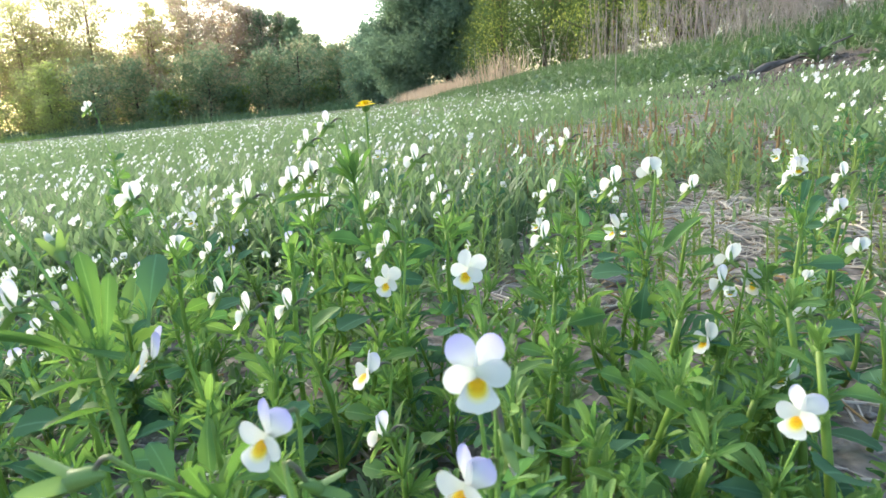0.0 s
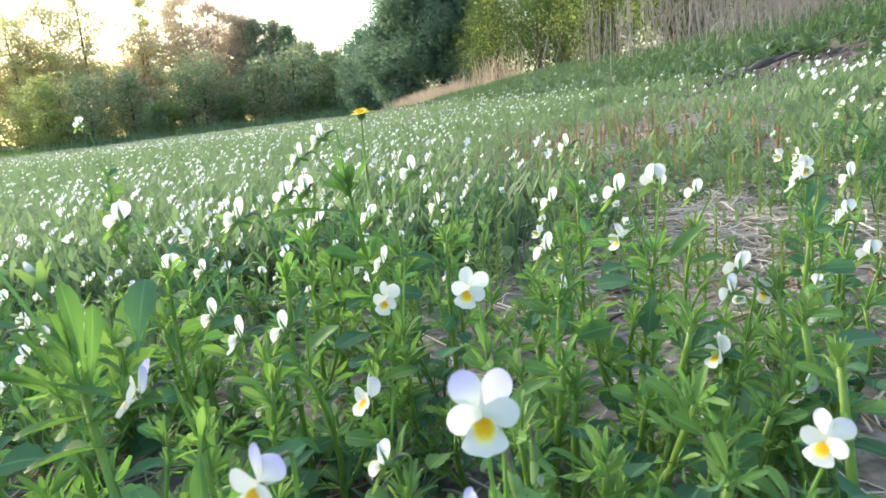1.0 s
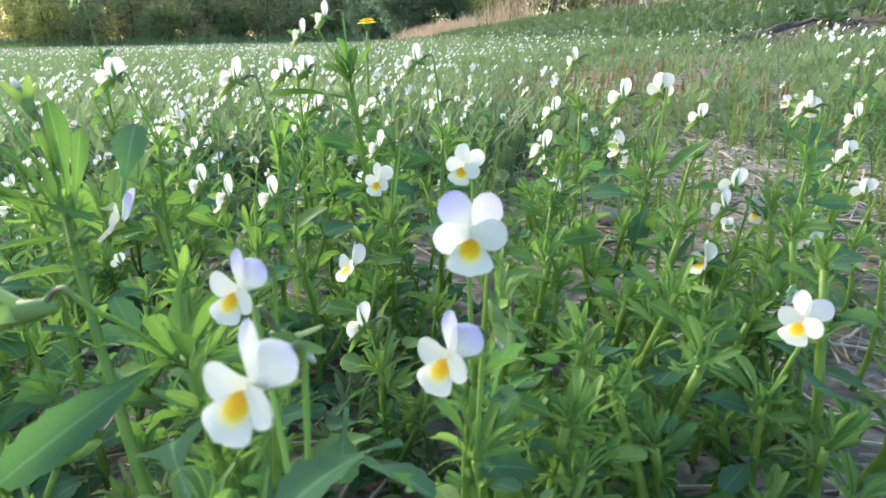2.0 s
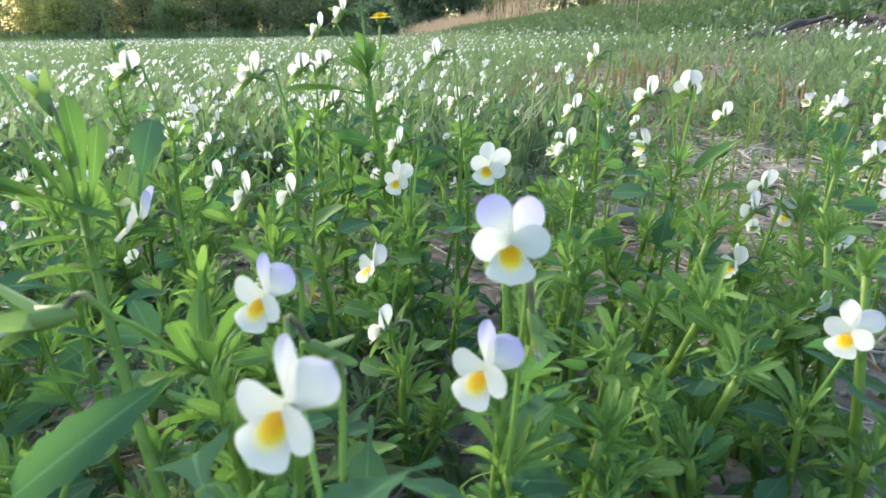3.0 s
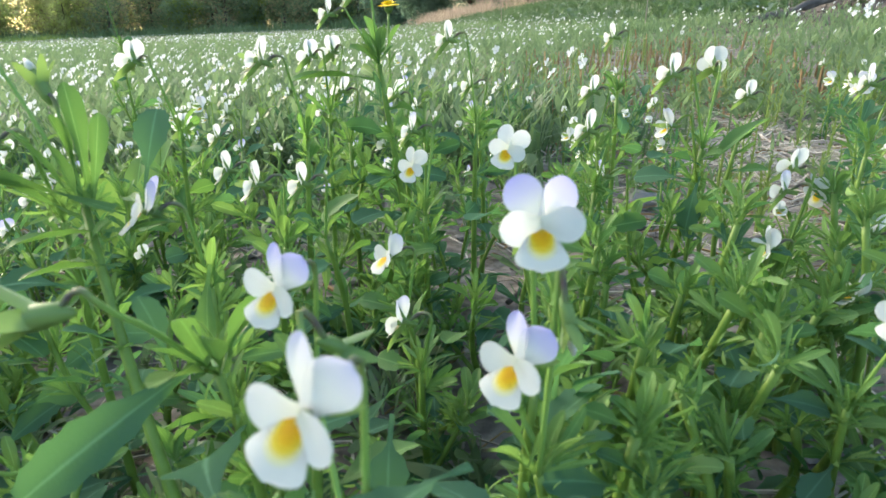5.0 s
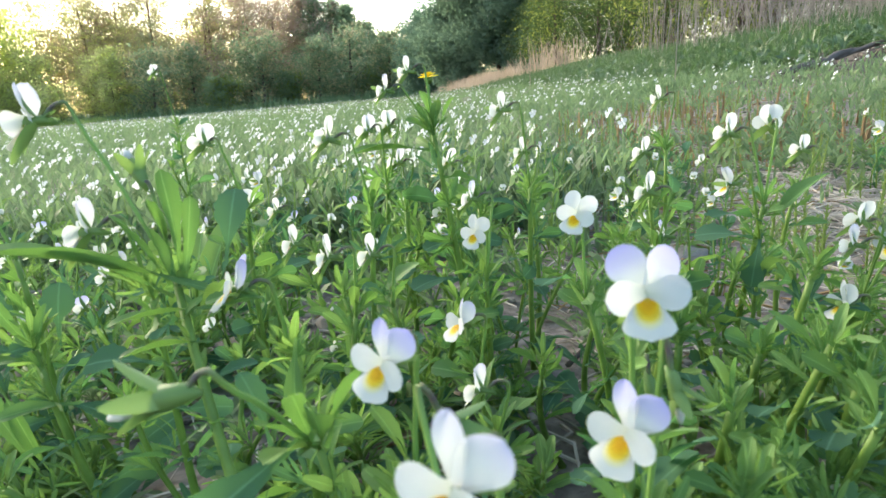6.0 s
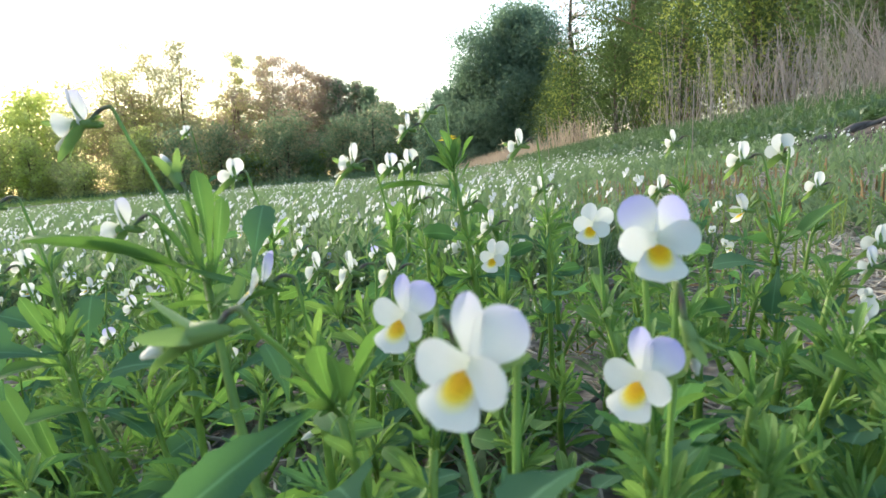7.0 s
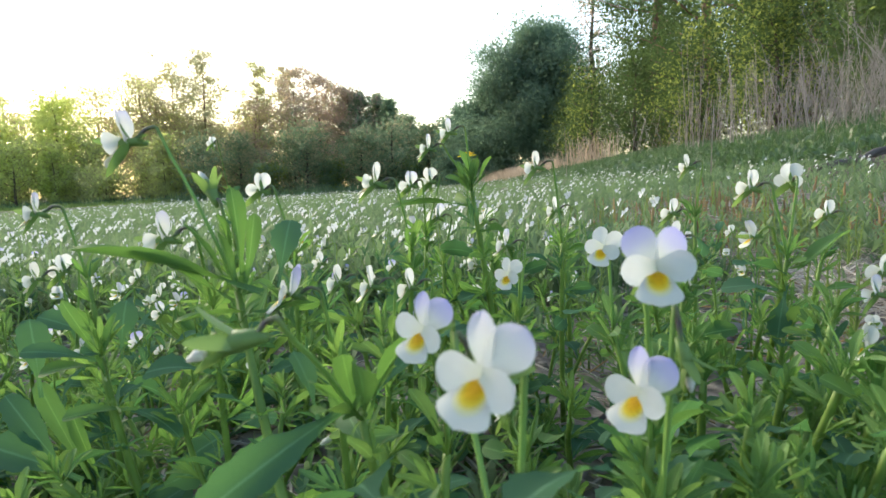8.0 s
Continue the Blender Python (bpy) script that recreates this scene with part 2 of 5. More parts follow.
def petal_material(name, kind):
    m, t, b = material(name, 0.55, 0.25)
    uv = t.nodes.new("ShaderNodeUVMap")
    sep = t.nodes.new("ShaderNodeSeparateXYZ")
    t.links.new(uv.outputs[0], sep.inputs[0])
    s, v = sep.outputs[0], sep.outputs[1]
    white, cream = (0.70, 0.715, 0.70), (0.68, 0.70, 0.60)
    if kind == "lilac":
        c = ramp(t, s, [(0.25, white), (0.52, (0.54, 0.54, 0.75)), (0.88, (0.43, 0.42, 0.76))])
    elif kind == "faint":
        c = ramp(t, s, [(0.4, white), (1.0, (0.53, 0.53, 0.74))])
    elif kind == "lip":
        dv = node(t, "Math", operation="SUBTRACT")
        t.links.new(v, dv.inputs[0])
        dv.inputs[1].default_value = 0.5
        pv = node(t, "Math", operation="POWER")
        t.links.new(dv.outputs[0], pv.inputs[0])
        pv.inputs[1].default_value = 2.0
        pm = node(t, "Math", operation="MULTIPLY_ADD")
        t.links.new(pv.outputs[0], pm.inputs[0])
        pm.inputs[1].default_value = 2.2
        t.links.new(s, pm.inputs[2])
        c = ramp(t, pm.outputs[0], [(0.0, (0.66, 0.50, 0.06)), (0.12, (0.82, 0.43, 0.006)), (0.29, (0.87, 0.54, 0.008)), (0.41, (0.87, 0.68, 0.06)), (0.52, (0.80, 0.76, 0.42)), (0.64, (0.70, 0.71, 0.66))])
        wv = node(t, "TexWave", Scale=7.0, Distortion=1.0)
        cmb = t.nodes.new("ShaderNodeCombineXYZ")
        t.links.new(v, cmb.inputs[0])
        t.links.new(cmb.outputs[0], wv.inputs["Vector"])
        lines = ramp(t, wv.outputs[1], [(0.0, (1, 1, 1)), (0.12, (0, 0, 0))])
        short = ramp(t, s, [(0.25, (1, 1, 1)), (0.5, (0, 0, 0))])
        c = mixed(t, mixed(t, 1.0, lines, short, "MULTIPLY"), c, (0.30, 0.10, 0.01))
    else:
        c = ramp(t, s, [(0.0, cream), (0.35, white)])
    f = noise_fac(t, 900, 2)
    c = mixed(t, ramp(t, noise_fac(t, 260, 2), [(0.35, (0, 0, 0)), (0.8, (0.35, 0.35, 0.35))]), c, mixed(t, 1.0, c, (0.88, 0.90, 0.93), "MULTIPLY"))
    t.links.new(c, b.inputs["Base Color"])
    relief(t, b, f, 0.15, 0.0004)
    see_through(t, b, c, 0.4)
    return m


STEM, PEDICEL = stem_material(), pedicel_material()
PETAL_LILAC, PETAL_FAINT = petal_material("petal_lilac", "lilac"), petal_material("petal_faint_lilac", "faint")
PETAL_WHITE, PETAL_LIP = petal_material("petal_white", "plain"), petal_material("petal_lip", "lip")


def plain(name, lo, hi, scale, rough=0.8, bump=0.4, dist=0.004, spec=0.2):
    m, t, b = material(name, rough, spec)
    f = noise_fac(t, scale, 6)
    t.links.new(ramp(t, f, [(0.3, lo), (0.7, hi)]), b.inputs["Base Color"])
    relief(t, b, f, bump, dist)
    return m


FIELD_PETAL = plain("field_petal", (0.58, 0.61, 0.65), (0.68, 0.70, 0.74), 30, 0.6, 0.0)
see_through(FIELD_PETAL.node_tree, FIELD_PETAL.node_tree.nodes["Principled BSDF"], (0.74, 0.76, 0.76), 0.3)
BARK = plain("bark", (0.07, 0.055, 0.045), (0.16, 0.12, 0.10), 6, 0.9, 0.6, 0.03)
PALE_BARK = plain("pale_bark", (0.40, 0.36, 0.31), (0.60, 0.56, 0.50), 5, 0.85, 0.4, 0.01)
PINE_BARK = plain("pine_bark", (0.17, 0.10, 0.075), (0.30, 0.19, 0.14), 3, 0.9, 0.6, 0.03)
LOG_WOOD = plain("weathered_log", (0.06, 0.052, 0.046), (0.16, 0.14, 0.125), 14, 0.9, 0.7, 0.01)
STONE = plain("grey_stone", (0.20, 0.18, 0.165), (0.36, 0.33, 0.30), 60, 0.85, 0.4, 0.002)
CLOD = plain("soil_clod", (0.17, 0.15, 0.138), (0.36, 0.325, 0.30), 80, 0.95, 0.6, 0.003)
DARK_CLOD = plain("dark_soil_clod", (0.065, 0.055, 0.048), (0.17, 0.148, 0.13), 60, 0.95, 0.6, 0.003)
DANDELION = plain("dandelion_yellow", (0.78, 0.58, 0.012), (0.86, 0.70, 0.03), 200, 0.6, 0.3, 0.001)
LEAF_TREE = leaf_material("leaf_mid_green", (0.085, 0.14, 0.11), (0.185, 0.265, 0.20), (0.27, 0.40, 0.25), 0.52, True, 0.75, 2, False)
LEAF_BANK = leaf_material("leaf_deep_green", (0.030, 0.052, 0.026), (0.095, 0.140, 0.060), (0.17, 0.26, 0.08), 0.40, True, 0.7, 2, False)
LEAF_YELLOW = leaf_material("leaf_yellow_green", (0.07, 0.105, 0.032), (0.29, 0.345, 0.095), (0.46, 0.55, 0.13), 0.48, True, 0.7, 2, False)
# far-wood foliage below: base colours lightened to stand for haze and backlight
LEAF_FAR_HAZED = leaf_material("leaf_spring_green_hazed", (0.36, 0.43, 0.14), (0.56, 0.62, 0.22), (0.82, 0.88, 0.32), 0.74, True, 0.75, 1, False)
LEAF_OLIVE_HAZED = leaf_material("leaf_olive_hazed", (0.23, 0.25, 0.115), (0.40, 0.41, 0.19), (0.66, 0.68, 0.32), 0.66, True, 0.75, 1, False)
NEEDLE_HAZED = leaf_material("pine_needles_hazed", (0.20, 0.20, 0.12), (0.40, 0.38, 0.22), (0.70, 0.63, 0.38), 0.68, True, 0.75, 1, False)
NEEDLE_DARK_HAZED = leaf_material("dark_needles_hazed", (0.115, 0.165, 0.100), (0.230, 0.300, 0.178), (0.40, 0.51, 0.28), 0.60, True, 0.75, 1, False)
TWIG_HAZED = leaf_material("budding_twigs_hazed", (0.30, 0.235, 0.195), (0.52, 0.41, 0.345), (0.76, 0.58, 0.46), 0.68, True, 0.8, 1, False)


def ground_material():
    m, t, b = material("field_ground", 0.95, 0.15)
    tc = t.nodes.new("ShaderNodeTexCoord")
    fine, mid, big = noise_fac(t, 70, 8), noise_fac(t, 9, 5), noise_fac(t, 0.35, 4)
    soil = ramp(t, fine, [(0.3, (0.092, 0.081, 0.072)), (0.52, (0.195, 0.174, 0.157)), (0.75, (0.31, 0.278, 0.252))])
    green = ramp(t, mid, [(0.3, (0.080, 0.098, 0.060)), (0.7, (0.150, 0.172, 0.105))])
    dry = ramp(t, mid, [(0.3, (0.09, 0.10, 0.055)), (0.7, (0.15, 0.15, 0.085))])
    sep = t.nodes.new("ShaderNodeSeparateXYZ")
    t.links.new(tc.outputs["Object"], sep.inputs[0])
    # weeds close over the soil away from the bare strip; the bank is grown over
    off = node(t, "VectorMath", operation="DISTANCE")
    t.links.new(tc.outputs["Object"], off.inputs[0])
    off.inputs[1].default_value = (0.5, 1.3, 0.0)
    away = node(t, "MapRange")
    t.links.new(off.outputs["Value"], away.inputs[0])
    away.inputs[1].default_value, away.inputs[2].default_value = 1.3, 3.0
    bank = node(t, "MapRange")
    t.links.new(sep.outputs[0], bank.inputs[0])
    bank.inputs[1].default_value, bank.inputs[2].default_value = 2.2, 2.8
    cover = ramp(t, mid, [(0.34, (0, 0, 0)), (0.50, (1, 1, 1))])
    c = mixed(t, mixed(t, 1.0, cover, away.outputs[0], "MULTIPLY"), soil, green)
    c = mixed(t, bank.outputs[0], c, mixed(t, ramp(t, big, [(0.45, (0, 0, 0)), (0.6, (0.6, 0.6, 0.6))]), green, dry))
    # bare crumbled soil round the fallen branches
    near = node(t, "VectorMath", operation="DISTANCE")
    t.links.new(tc.outputs["Object"], near.inputs[0])
    near.inputs[1].default_value = (2.45, 3.65, 0.15)
    bare = node(t, "MapRange")
    t.links.new(near.outputs["Value"], bare.inputs[0])
    bare.inputs[1].default_value, bare.inputs[2].default_value = 0.95, 0.6
    c = mixed(t, bare.outputs[0], c, mixed(t, 0.75, soil, (0.07, 0.056, 0.046)))
    t.links.new(c, b.inputs["Base Color"])
    relief(t, b, fine, 0.9, 0.006)
    return m


GROUND = ground_material()


# ---- ground, one sheet to the horizon ----
def spaced(lo, hi, fine, n):
    """Coordinates from lo to hi, close together round 0 and wide apart far off."""
    u = np.linspace(-1, 1, n)
    a = np.sinh(6.5 * u) / np.sinh(6.5)
    return np.where(a < 0, -a * lo, a * hi)


gx, gy = spaced(-400, 300, 0, 201), spaced(-60, 600, 0, 201)
GX, GY = np.meshgrid(gx, gy, indexing="ij")
GZ = land(GX, GY)
rough_near = np.exp(-(GX ** 2 + GY ** 2) / 4)
GZ = GZ + rough_near * 0.004 * rng.standard_normal(GZ.shape)
n = len(gx)
idx = np.arange(n * n).reshape(n, n)
quads = np.stack([idx[:-1, :-1], idx[1:, :-1], idx[1:, 1:], idx[:-1, 1:]], 2).reshape(-1, 4)
tris = np.concatenate([quads[:, [0, 1, 2]], quads[:, [0, 2, 3]]])
ground = new("ground", tri_mesh("ground", np.stack([GX, GY, GZ], 2).reshape(-1, 3), tris, np.zeros(len(tris), int), [GROUND], True))
tagged(ground, "bare brown field soil with weeds, rising to a grassy bank", "ground", kind="structure")


# ---- pansy pieces ----
def petal(L, W, c, back, cup, wave=0.0, notch=0.0, rows=7, cols=5, base=0.2, fan=0.0):
    P = []
    for i in range(rows):
        s = (1 - (1 - i / (rows - 1)) ** 1.5) * 0.992
        if s > c:
            w = math.sqrt(max(0.0, 1 - ((s - c) / (1 - c)) ** 2))
        else:
            q = s / c
            w = base + (1 - base) * (q * q * (3 - 2 * q) * (1 - fan) + q * fan)
        row = []
        for j in range(cols):
            v = j / (cols - 1) * 2 - 1
            x = v * w * W / 2
            z = L * s * (1 - notch * (1 - abs(v)) * s ** 3)
            y = -back * L * s * s + cup * W * v * v * w + wave * W * math.sin(3 * v + 4 * s)
            row.append((x, y, z))
        P.append(row)
    return grid(P)


def placed(build, m):
    out = Build()
    out.v, out.f, out.uv, out.m = [tuple(m @ Vector(p)) for p in build.v], list(build.f), list(build.uv), list(build.m)
    return out


MM = 0.001
def five_petals(rows, cols):
    """Upper, side and lower petal in three variants; the lower one has a white back."""
    out = {}
    for k, wob in enumerate((0.0, 0.03, -0.025)):
        out["upper", k] = petal(12.4 * MM, 9.4 * MM, 0.62, 0.08, 0.05, wob, 0.0, rows, cols, 0.35)
        out["side", k] = petal(9.5 * MM, 8.2 * MM, 0.58, 0.10, 0.05, wob, 0.0, rows, cols, 0.55)
        lip = petal(9.7 * MM, 12.0 * MM, 0.70, 0.04, -0.03, wob * 0.5, -0.06, rows, cols, 0.40, 0.6)
        front = list(lip.v)
        lip.add([(x, y - 0.25 * MM, z) for x, y, z in front], [f[::-1] for f in lip.f], [(0.9, 0.5)] * (rows * cols), 1)
        out["lip", k] = lip
    return out


PETALS, FINE_PETALS = five_petals(7, 5), five_petals(11, 9)
SEPAL_SHAPE = petal(13.0 * MM, 3.9 * MM, 0.32, 0.10, 0.15, 0.0, 0.0, 6, 3)


def petal_pose(which, wide=1.0, deep=0.0):
    """Pose of a petal in a flower that faces +Y with up +Z. Lean: forward from the face; deep: more trumpet-like."""
    angle, lean, ahead, up = {"upper_r": (-34, -8, -0.8, 0.0), "upper_l": (34, -8, -1.1, 0.0), "side_r": (-89, 16, 0.8, 0.2), "side_l": (89, 16, 0.5, 0.2), "lip": (180, 33, 0.7, -0.4)}[which]
    lean += deep * (34 if which == "lip" else 22)
    return pose(0, ahead * MM, up * MM, 0, angle * (wide if which != "lip" else 1), 0) @ pose(0, 0, 0, -lean, 0, 0) @ pose(0, 0, 0, 0, 0, {"upper_r": 17, "upper_l": -17}.get(which, 0))


def calyx():
    """Receptacle with the short spur at the back."""
    b = Build()
    pts = [(0, 0.4 * MM, 0), (0, -2 * MM, 0), (0, -4 * MM, -0.2 * MM), (0, -6.5 * MM, -1.2 * MM), (0, -8 * MM, -1.8 * MM)]
    v, f, u = tube(pts, [0.8 * MM, 1.5 * MM, 1.7 * MM, 1.2 * MM, 0.6 * MM], 7)
    b.add(v, f, u)
    for k in range(5):
        q = placed(SEPAL_SHAPE, pose(0, -3 * MM, 0, 0, 36 + 72 * k, 0) @ pose(0, 0, 0, 62, 0, 0) @ Matrix.Scale(0.42, 4))
        b.add(q.v, q.f)
    return b


def sepal_pose(k, deep=0.0):
    """A sepal behind the petals; in a deep flower it reaches forward between them."""
    angle, lean, more = ((0, 14, 40), (62, 4, 75), (140, -14, 35), (220, -14, 20), (298, 4, 75))[k]
    lean -= min(1.0, 2 * deep) * more
    return pose(0, -3.0 * MM, 0, 0, angle, 0) @ pose(0, 0, 0, lean, 0, 0)


CALYX_ME = calyx().mesh("calyx", [SEPAL])
SEPAL_ME = SEPAL_SHAPE.mesh("sepal", [SEPAL])
PETAL_ME = {}
for k in range(3):
    PETAL_ME["upper", "lilac", k] = FINE_PETALS["upper", k].mesh("petal_upper", [PETAL_LILAC])
    PETAL_ME["upper", "faint", k] = FINE_PETALS["upper", k].mesh("petal_upper", [PETAL_FAINT])
    PETAL_ME["upper", "white", k] = FINE_PETALS["upper", k].mesh("petal_upper", [PETAL_WHITE])
    PETAL_ME["side", k] = FINE_PETALS["side", k].mesh("petal_side", [PETAL_WHITE])
    PETAL_ME["lip", k] = FINE_PETALS["lip", k].mesh("petal_lip", [PETAL_LIP, PETAL_WHITE])


def whole_flower(tint, k, closed=0.0):
    """A flower as one mesh: green, upper petals, side petals, lip."""
    b = Build()
    for src, slot, m in [(calyx(), 0, Matrix())] + [(SEPAL_SHAPE, 0, sepal_pose(i, 0.5)) for i in range(5)]:
        q = placed(src, m)
        b.add(q.v, q.f, [q.uv[0]] * len(q.v), slot)
    for which, key, slot in (("upper_r", "upper", 1), ("upper_l", "upper", 1), ("side_r", "side", 2), ("side_l", "side", 2), ("lip", "lip", 3)):
        src = PETALS[key, k]
        m = petal_pose(which, (1 - 0.3 * closed) * (0.55 if key == "upper" else 1), 0.7) @ pose(0, 0, 0, -40 * closed, 0, 0)
        us = [(i // 5 / 6, i % 5 / 4) for i in range(35)]
        b.add([tuple(m @ Vector(p)) for p in src.v[:35]], src.f[:24], us, slot)
        if key == "lip":
            b.add([tuple(m @ Vector(p)) for p in src.v[35:]], [tuple(i - 35 for i in f) for f in src.f[24:]], us, 2)
    up = {"lilac": PETAL_LILAC, "faint": PETAL_FAINT, "white": PETAL_WHITE}[tint]
    return b.mesh("pansy_flower", [SEPAL, up, PETAL_WHITE, PETAL_LIP])


def bud_shape():
    """A nodding green bud with a pale tip."""
    b = Build()
    v, f, u = tube([(0, -7 * MM, -1 * MM), (0, -4 * MM, 0), (0, 0, 0.3 * MM), (0, 5 * MM, 0), (0, 9 * MM, -0.5 * MM)],
                   [0.6 * MM, 2.0 * MM, 2.5 * MM, 1.9 * MM, 0.5 * MM], 7)
    b.add(v, f, u, 0)
    for i in range(5):
        q = placed(SEPAL_SHAPE, sepal_pose(i) @ pose(0, 0, 0, -62, 0, 0))
        b.add(q.v, q.f, None, 0)
    v, f, u = tube([(0, 6 * MM, 0), (0, 9 * MM, -0.3 * MM), (0, 11.5 * MM, -0.6 * MM)], [1.7 * MM, 1.4 * MM, 0.5 * MM], 6)
    b.add(v, f, u, 1)
    return b


BUD_ME = bud_shape().mesh("bud", [SEPAL, PETAL_WHITE])


def leaf_shape(ratio, arch, fold, teeth, twist=0.0, rows=11, stalk=0.18, cols=5, widest=0.6):
    """A leaf one unit long along +Y, blade up, blunt tip, with rounded teeth along its rim."""
    P = []
    for i in range(rows):
        s = 1 - (1 - i / (rows - 1)) ** 1.5
        if s < stalk:
            w = 0.13
        else:
            q = (s - stalk) / (1 - stalk)
            k = min(1.0, q / widest)
            w = 0.13 + 0.87 * k * k * (3 - 2 * k) if q < widest else 0.13 + 0.87 * max(0.0, 1 - ((q - widest) / (1 - widest)) ** 2.4) ** 0.5
            w = w * (1 + teeth * (1 if i % 2 else -1)) if i < rows - 1 else 0.42
        row = []
        for j in range(cols):
            v = 2 * j / (cols - 1) - 1
            x = v * w * ratio / 2
            z = -arch * s * s + fold * abs(v) * w * ratio / 2 + 0.025 * math.sin(7 * s + 2 * v) * abs(v)
            x += twist * s * s
            row.append((x, s * (1 - 0.25 * arch * s) - (0.03 * v * v if i == rows - 1 else 0), z))
        P.append(row)
    return grid(P)


LEAVES = [leaf_shape(0.36, 0.26, 0.30, 0.09, 0.0, 13, 0.20), leaf_shape(0.42, 0.42, 0.22, 0.09, 0.07, 13, 0.26), leaf_shape(0.24, 0.20, 0.45, 0.03, -0.05, 11, 0.1, 5, 0.62),
          leaf_shape(0.50, 0.32, 0.18, 0.08, 0.0, 13, 0.34, 5, 0.52), leaf_shape(0.18, 0.14, 0.5, 0.03, 0.02, 11, 0.05, 5, 0.72), leaf_shape(0.24, 0.34, 0.25, 0.07, 0.03, 15, 0.12, 5, 0.58)]
LIGHT_LEAVES = [leaf_shape(0.36, 0.25, 0.35, 0.06, 0.0, 8, 0.22, 3), leaf_shape(0.44, 0.40, 0.25, 0.06, 0.06, 8, 0.28, 3), leaf_shape(0.26, 0.16, 0.4, 0.0, -0.05, 7, 0.2, 3)]
LEAF_ME = [b.mesh("leaf", [LEAF]) for b in LEAVES]
LEAF_PALE_ME = [b.mesh("leaf", [LEAF_PALE]) for b in LEAVES]
LEAF_MID_ME = [b.mesh("leaf", [LEAF_MID]) for b in LEAVES]


def stipule_shape(seed, lobes=7, cols=(-1, 0, 1), rows=6):
    """One long leaf-like lobe with a comb of narrow blunt lobes down both sides of its foot, one unit long along +Y."""
    r = random.Random(seed)
    b = Build()
    for k in range(lobes):
        main = k == 0
        side = 1 if k % 2 else -1
        L = 1.0 if main else r.uniform(0.38, 0.72)
        W = r.uniform(0.13, 0.18) if main else r.uniform(0.05, 0.085)
        a = r.uniform(-6, 6) if main else side * r.uniform(16, 34) * (0.75 + 0.22 * k)
        m = pose(0, 0 if main else 0.06 * (lobes - k), 0, r.uniform(-16, 30), r.uniform(-40, 40), a)
        bend = r.uniform(0.05, 0.45)
        P = []
        for i in range(rows):
            t = i / (rows - 1)
            w = W / 2 * (0.30 + 0.70 * min(1.0, t / 0.55) ** 1.2) * (1 - (0.965 * t) ** 5) ** 0.5
            P.append([tuple(m @ Vector((v * w, L * t * (1 - 0.1 * t), 0.20 * L * t - bend * L * t * t + 0.35 * abs(v) * w))) for v in cols])
        grid(P, 0, b)
    return b


STIPULES = [stipule_shape(s) for s in (1, 2, 3, 4, 5, 6)]
LIGHT_STIPULES = [stipule_shape(s, 5, (-1, 1), 4) for s in (1, 2, 3)]
STIPULE_ME = [b.mesh("stipule", [LEAF_PALE]) for b in STIPULES]
STIPULE_MID_ME = [b.mesh("stipule", [LEAF_MID]) for b in STIPULES]
STIPULE_DARK_ME = [b.mesh("stipule", [LEAF]) for b in STIPULES]


def facing(centre, n, roll=0.0, size=1.0):
    """Pose of a flower at centre that faces n. roll: degrees by which its lip swings to the viewer's left."""
    y = Vector(n).normalized()
    x = y.cross(Vector((0, 0, 1))).normalized()
    z = x.cross(y)
    m = Matrix((x, y, z)).transposed().to_4x4()
    return Matrix.Translation(centre) @ m @ pose(0, 0, 0, 0, -roll, 0) @ Matrix.Scale(size, 4)


def stem_path(a, b, r, bow=0.012, n=8):
    a, b = Vector(a), Vector(b)
    off = Vector((r.uniform(-bow, bow), r.uniform(-bow, bow), 0))
    return bezier(a, a.lerp(b, 0.35) + off, a.lerp(b, 0.7) + off * 0.6, b, n)


def pedicel_path(m, node_at, hook=1.0):
    """From the back of a flower over its neck down to its node."""
    size = m.to_scale().x
    n, up = (m.to_3x3() @ Vector((0, 1, 0))).normalized(), Vector((0, 0, 1))
    p0 = m.translation - n * 3.4 * MM * size
    d = (p0 - node_at).length
    p1 = p0 - n * 6 * MM * hook + up * 4 * MM * hook
    p2 = p1 - n * 4 * MM * hook - up * 3.5 * MM * hook
    a = bezier(p0, p0 - n * 3 * MM + up * 2 * MM * hook, p1 + n * 2 * MM * hook, p1, 5)
    c = bezier(p1, p1 - n * 4 * MM * hook, p2 + (p2 - node_at) * 0.1, p2.lerp(node_at, 0.15), 5)
    e = bezier(c[-1], c[-1].lerp(node_at, 0.3) + up * 0.06 * d, c[-1].lerp(node_at, 0.7), node_at, 6)
    return a + c[1:] + e[1:]


# ---- pansy plants near the camera, each leaf and petal its own piece ----
TINTED = {"lilac": "white and lilac", "faint": "white", "white": "white"}


